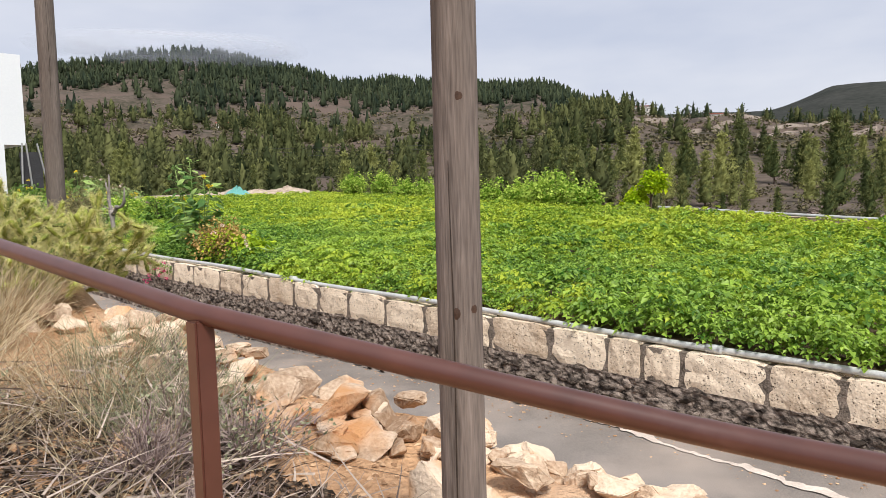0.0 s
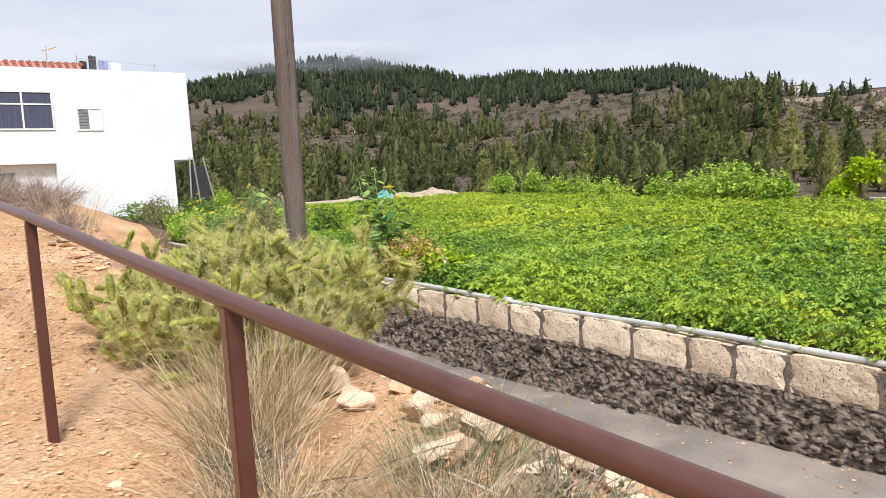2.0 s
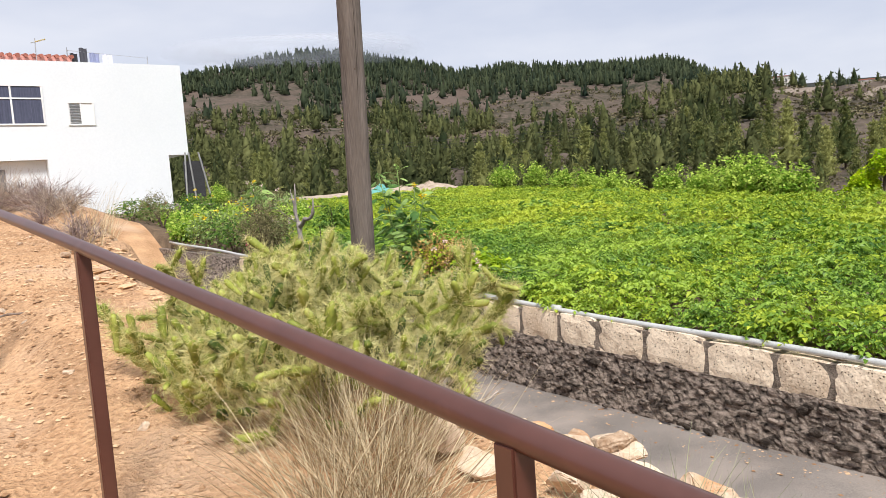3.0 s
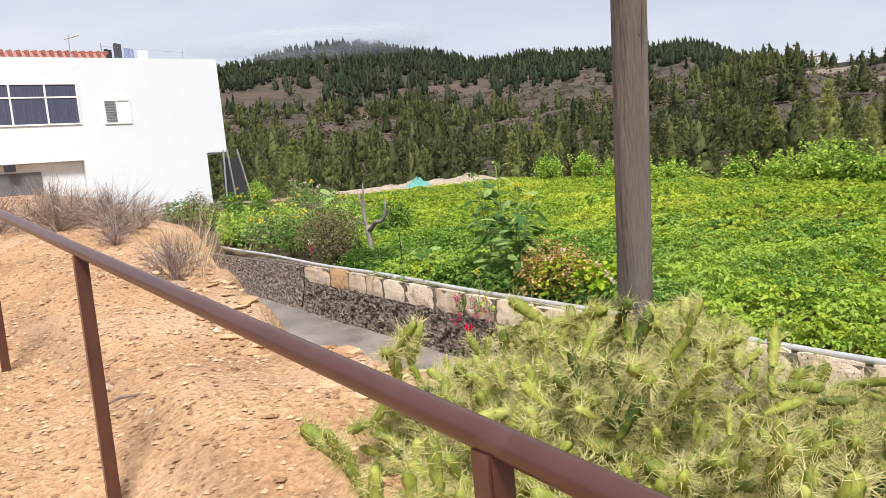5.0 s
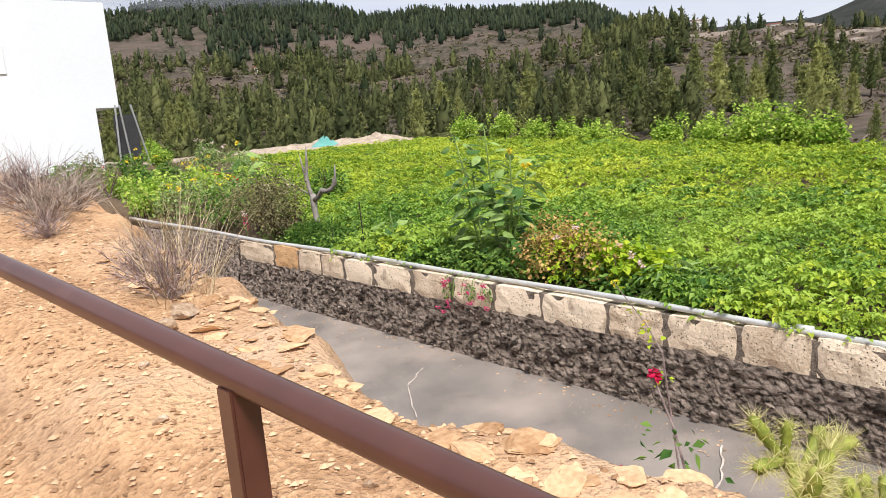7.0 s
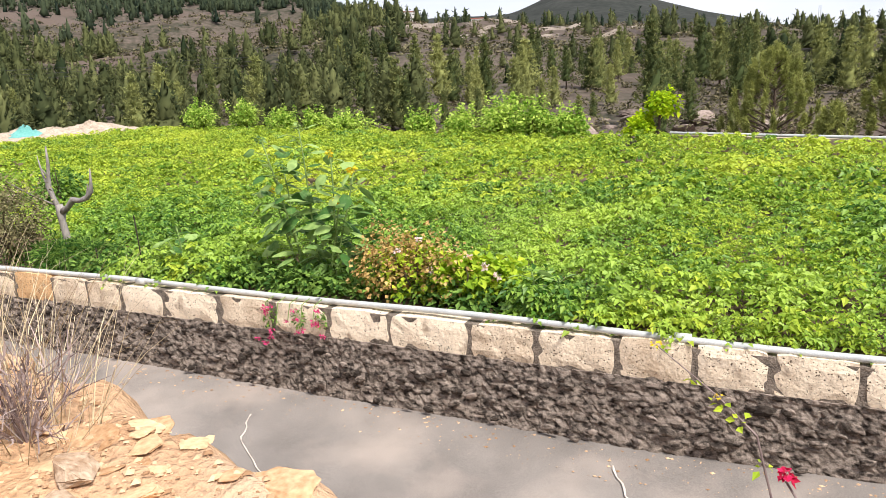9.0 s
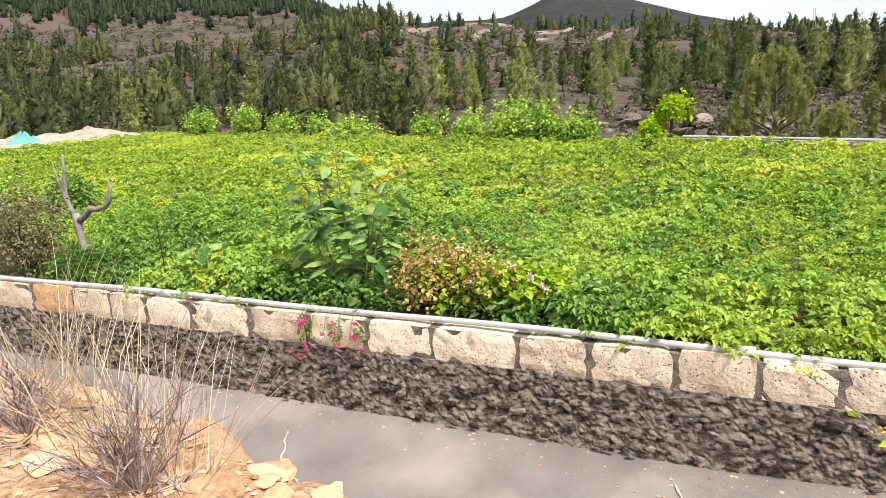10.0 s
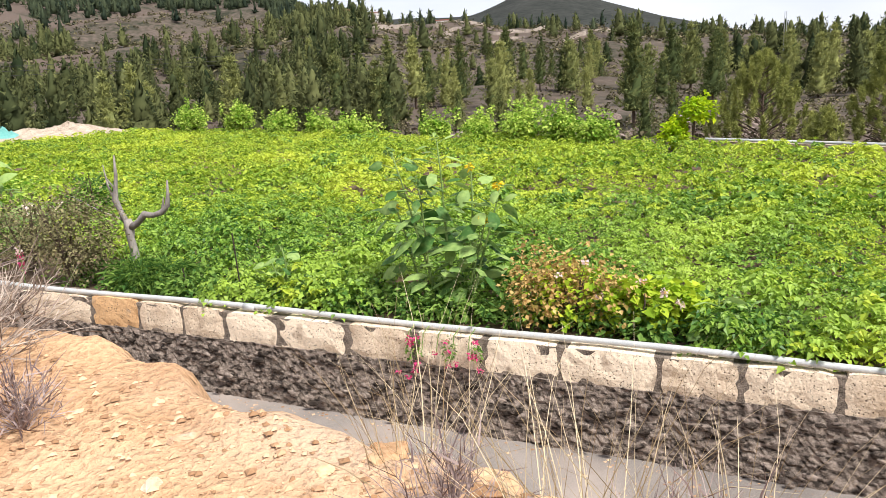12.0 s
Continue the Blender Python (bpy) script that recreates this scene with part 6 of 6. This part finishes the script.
def far_house(label, az, r, size, mat, lift=0.0):
    x, y = place_polar(az, r)
    z = float(ground_height(x, y)) + lift
    h = thing("far_house", label, "house", "distant houses", at=(x, y, z))
    h.rotation_euler[2] = radians(-az)
    w, d, t = size
    part("wall", box(bmesh.new(), -w / 2, 0, -2, w / 2, d, t), mat, h)
    part("roof", box(bmesh.new(), -w / 2 - 0.2, -0.2, t + 0.003, w / 2 + 0.2, d + 0.2, t + 0.3), M_TILE, h)
    part("window", box(bmesh.new(), 0.1 * w, -0.06, t * 0.4, 0.1 * w + 0.6, -0.003, t * 0.72), M_GARAGE, h)
    return h


M_FARWALL = material("pale_far_wall", (0.66, 0.62, 0.58), (0.78, 0.75, 0.72), scale=0.3, fine=3)
M_RED_WALL = material("red_far_wall", (0.42, 0.10, 0.08), (0.55, 0.16, 0.13), scale=0.3, fine=3)
far_house("pale far house on the bare slope", 29.9, 246, (3.6, 4, 2.6), M_FARWALL, 0.6)
far_house("low white far building on the bare slope", 27.2, 246, (5.0, 4, 1.4), M_FARWALL, 0.4)
far_house("white far house on the terraced ridge", 61.2, 305, (7.0, 6, 3.0), M_FARWALL, 1.0)
far_house("red far house on the terraced ridge", 59.3, 306, (3.6, 4, 1.9), M_RED_WALL, 0.4)
far_house("low white far building on the ridge", 66.2, 300, (6.0, 6, 1.6), M_FARWALL, 0.8)
x, y = place_polar(87.2, 130)
mast = thing("lattice_mast", "thin grey lattice mast among the pines", "mast", at=(x, y, float(ground_height(x, y)) - 0.3))
for dx, dy in ((-0.25, -0.25), (0.25, -0.25), (0.25, 0.25), (-0.25, 0.25)):
    part("leg", tube(bmesh.new(), [(dx, dy, 0), (dx * 0.5, dy * 0.5, 10.5)], 0.05, 4), M_METAL, mast)
for k in range(14):
    s, z = 0.25 * (1 - 0.5 * k / 14), k * 0.75
    part("brace", tube(bmesh.new(), [(-s, -s, z), (s, -s, z + 0.7)], 0.03, 4), M_METAL, mast)
# overhead cables
for z0, z1, k in ((9.0, 10.5, 0), (8.2, 9.6, 1), (7.5, 8.8, 2)):
    pts = []
    for i in range(25):
        t = i / 24
        p = Vector((10, 190, 0)).lerp(Vector((190, 62, 0)), t)
        pts.append((p.x, p.y, z0 + (z1 - z0) * t - 3.2 * 4 * t * (1 - t) * 0.4 + 1.5))
    c = thing("overhead_cable", "thin dark overhead cable spanning the valley", "cable", "overhead cables")
    part("wire", tube(bmesh.new(), pts, 0.035, 4), M_DARK, c)
# dark netting on poles beside the house
net = thing("garden_shelter", "dark netting on pale poles beside the house", "shelter", at=(HX + 0.3, HY - 0.4, float(ground_height(HX + 0.3, HY - 0.4))))
for dx, dy, tx in ((-0.7, 0, -0.6), (-0.2, 0.1, -0.4), (0.6, 0.2, 0.1)):
    part("pole", tube(bmesh.new(), [(dx, dy, 0), (tx, dy, 2.6)], 0.04, 6), M_METAL, net)
bm = bmesh.new()
box(bm, -0.65, 0.25, 0.5, 0.3, 0.29, 2.2)
part("netting", bm, M_DARK, net, "dark shade netting")

# dry-stone terrace walls on the far ridge
M_TERRACE = material("pale_terrace_stone", (0.20, 0.16, 0.13), (0.46, 0.39, 0.33), scale=0.4, fine=3, bump=0.8, dist=0.1)
for k, (a0, a1, r, hgt) in enumerate(((57, 70, 300, 1.1), (58, 66, 282, 1.3), (60, 72, 266, 1.0), (63, 82, 250, 1.1), (56, 62, 240, 1.2), (68, 88, 290, 1.0), (74, 90, 272, 1.2))):
    bm = bmesh.new()
    rows = []
    for az in np.linspace(a0, a1, 40):
        x, y = place_polar(az, r + 5 * math.sin(az * 1.3 + k))
        z = float(ground_height(x, y))
        ux, uy = place_polar(az, 1.0)
        top = z + hgt * (0.75 + 0.5 * float(value_noise(az * 3, k * 7.0, 71)))
        rows.append([bm.verts.new(p) for p in ((x - ux * 0.5, y - uy * 0.5, z - 1.0), (x - ux * 0.4, y - uy * 0.4, top), (x + ux * 0.4, y + uy * 0.4, top), (x + ux * 0.5, y + uy * 0.5, z - 1.0))])
    for a, b in zip(rows, rows[1:]):
        for j in range(3):
            bm.faces.new((a[j], b[j], b[j + 1], a[j + 1]))
    tagged(part("terrace_wall", bm, M_TERRACE), "pale dry-stone terrace wall on the far ridge", "wall", "terrace walls")

# rocky outcrops below the pines
M_OUTCROP = material("pinkish_outcrop_rock", (0.10, 0.075, 0.062), (0.34, 0.265, 0.225), scale=0.8, fine=6, bump=1.0, dist=0.15, per_object=0.3, spec=0.1)
outcrops = []
for i in range(4):
    me = stone_mesh(60 + i, 0.35, 0.8).copy()
    me.materials.clear()
    me.materials.append(M_OUTCROP)
    outcrops.append(me)
for i in range(64):
    az, r = 57 + 26 * sr.random(), 58 + 26 * sr.random()
    x, y = place_polar(az, r)
    s = sr.uniform(0.4, 1.3)
    ob = new("outcrop_rock", outcrops[i % 4])
    ob.matrix_basis = pose(x, y, float(ground_height(x, y)) + s * 0.1, sr.uniform(-15, 15), sr.uniform(-15, 15), sr.uniform(0, 360)) @ Matrix.Diagonal((s * 1.5, s * 1.3, s * 0.8, 1))
    tagged(ob, "pinkish grey rock on the slope below the pines", "rock", "outcrop rocks")

# cloud resting on the highest hill
def cloud_material():
    m = bpy.data.materials.new("thin_hill_cloud")
    m.use_nodes = True
    n, l = m.node_tree.nodes, m.node_tree.links
    n.clear()
    out, mix, clear, white = n.new("ShaderNodeOutputMaterial"), n.new("ShaderNodeMixShader"), n.new("ShaderNodeBsdfTransparent"), n.new("ShaderNodeBsdfTranslucent")
    diff, half = n.new("ShaderNodeBsdfDiffuse"), n.new("ShaderNodeMixShader")
    for node in (white, diff):
        node.inputs["Color"].default_value = (0.70, 0.72, 0.78, 1)
    co, tex, grad, ramp, mul = n.new("ShaderNodeTexCoord"), n.new("ShaderNodeTexNoise"), n.new("ShaderNodeTexGradient"), n.new("ShaderNodeMapRange"), n.new("ShaderNodeMath")
    mp = n.new("ShaderNodeMapping")
    mp.inputs["Location"].default_value, mp.inputs["Scale"].default_value = (-1, -1, -1), (2, 2, 2)
    grad.gradient_type = "SPHERICAL"
    tex.inputs["Scale"].default_value, tex.inputs["Detail"].default_value = 2.2, 3
    l.new(co.outputs["Generated"], mp.inputs["Vector"])
    l.new(mp.outputs["Vector"], grad.inputs["Vector"])
    l.new(co.outputs["Generated"], tex.inputs["Vector"])
    ramp.inputs["From Min"].default_value, ramp.inputs["From Max"].default_value = 0.10, 0.62
    l.new(tex.outputs["Fac"], ramp.inputs["Value"])
    mul.operation = "MULTIPLY"
    l.new(ramp.outputs["Result"], mul.inputs[0])
    l.new(grad.outputs["Fac"], mul.inputs[1])
    l.new(mul.outputs[0], mix.inputs["Fac"])
    l.new(clear.outputs[0], mix.inputs[1])
    half.inputs["Fac"].default_value = 0.5
    l.new(diff.outputs[0], half.inputs[1])
    l.new(white.outputs[0], half.inputs[2])
    l.new(half.outputs[0], mix.inputs[2])
    l.new(mix.outputs[0], out.inputs["Surface"])
    return m


M_CLOUD = cloud_material()
for az, r, el, wx, wz in ((28.0, 560, 10.2, 95, 15), (25, 570, 10.3, 90, 13)):
    bm = bmesh.new()
    bmesh.ops.create_grid(bm, x_segments=24, y_segments=12, size=1.0)
    for v in bm.verts:
        v.co = Vector((v.co.x * wx, 14 * (1 - v.co.x ** 2) * (1 - v.co.y ** 2), v.co.y * wz))
    ob = part("backdrop_cloud", bm, M_CLOUD, smooth=True)
    x, y = place_polar(az, r)
    ob.matrix_basis = pose(x, y, r * math.tan(radians(el)), 0, 0, -az + 180)
    tagged(ob, "thin grey cloud resting on the hilltop", "cloud", kind="structure")

# ---- the wall's single blocks, last ----
def block_mesh(seed):
    """A rough-hewn block: a chipped outline and an uneven face, six by four fields to the lane."""
    r = random.Random(seed)
    ny, nz = 7, 5
    bm = bmesh.new()
    off = Vector((seed * 2.7, seed * 1.9, seed * 3.3))
    front, back = [], []
    for i in range(ny):
        fr, bk = [], []
        for k in range(nz):
            u, w = i / (ny - 1) - 0.5, k / (nz - 1) - 0.5
            rim = i in (0, ny - 1) or k in (0, nz - 1)
            corner = i in (0, ny - 1) and k in (0, nz - 1)
            d = Vector((0, u * 4, w * 3)) + off
            y = u * (0.95 if corner else 1.0) + 0.020 * noise.noise(d * 1.7) + r.uniform(-0.007, 0.007)
            z = w * (0.95 if corner else 1.0) + 0.028 * noise.noise(d * 1.3 + off) + r.uniform(-0.01, 0.01)
            fr.append(bm.verts.new((-0.5 + (0.055 if rim else 0.0) + 0.05 * noise.noise(d * 1.1) + r.uniform(-0.012, 0.012), y, z)))
            bk.append(bm.verts.new((0.5, y, z)))
        front.append(fr)
        back.append(bk)
    for i in range(ny - 1):
        for k in range(nz - 1):
            bm.faces.new((front[i][k], front[i][k + 1], front[i + 1][k + 1], front[i + 1][k]))
    rim = [(i, 0) for i in range(ny)] + [(ny - 1, k) for k in range(1, nz)] + [(i, nz - 1) for i in range(ny - 2, -1, -1)] + [(0, k) for k in range(nz - 2, 0, -1)]
    for (a, b), (c, d) in zip(rim, rim[1:] + rim[:1]):
        bm.faces.new((front[a][b], front[c][d], back[c][d], back[a][b]))
    bmesh.ops.recalc_face_normals(bm, faces=bm.faces)
    me = bpy.data.meshes.new("block")
    bm.to_mesh(me)
    bm.free()
    me.materials.append(M_BLOCK)
    return me


block_shapes = [block_mesh(i) for i in range(13)]
orange_shape = block_mesh(3)
orange_shape.materials[0] = M_BLOCK_ORANGE
br = random.Random(4)
for i, (a, b) in enumerate(zip(JOINTS, JOINTS[1:])):
    gap = br.uniform(0.02, 0.07)
    mid = (a + b) / 2
    ob = new("block", orange_shape if 16.9 < mid < 17.6 else block_shapes[i % 13])
    ob.parent = field_wall
    h = br.uniform(0.335, 0.365)
    ob.matrix_basis = pose(WALL_X + 0.075, mid, wall_top(mid) - 0.345 + h / 2 + br.uniform(-0.006, 0.004), math.degrees(math.atan(0.03)), 0, 0) @ Matrix.Diagonal((0.20, b - a - gap, h, 1))

# dark stones bedded in the rubble footing
def lava_mesh(seed):
    bm = bmesh.new()
    bmesh.ops.create_icosphere(bm, subdivisions=1, radius=0.5)
    r = random.Random(seed)
    for w in bm.verts:
        w.co *= r.uniform(0.75, 1.2)
    me = bpy.data.meshes.new("lava_stone")
    bm.to_mesh(me)
    bm.free()
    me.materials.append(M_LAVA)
    return me


lava_shapes = [lava_mesh(i) for i in range(8)]
for i in range(300):
    y = 0.8 + 17.8 * (i + br.random()) / 300
    t = br.random()
    low, high = float(road_height(y)), wall_top(y) - 0.36
    s = br.uniform(0.05, 0.13)
    ob = new("lava_stone", lava_shapes[i % 8])
    ob.parent = rubble_base
    ob.matrix_basis = pose(WALL_X - 0.045 - 0.16 * (1 - t) ** 1.5, y, low + 0.04 + (high - low - 0.08) * t, br.uniform(-25, 25), br.uniform(-20, 20), br.uniform(-15, 15)) @ Matrix.Diagonal((s * 0.55, s * 1.4, s * 0.7, 1))
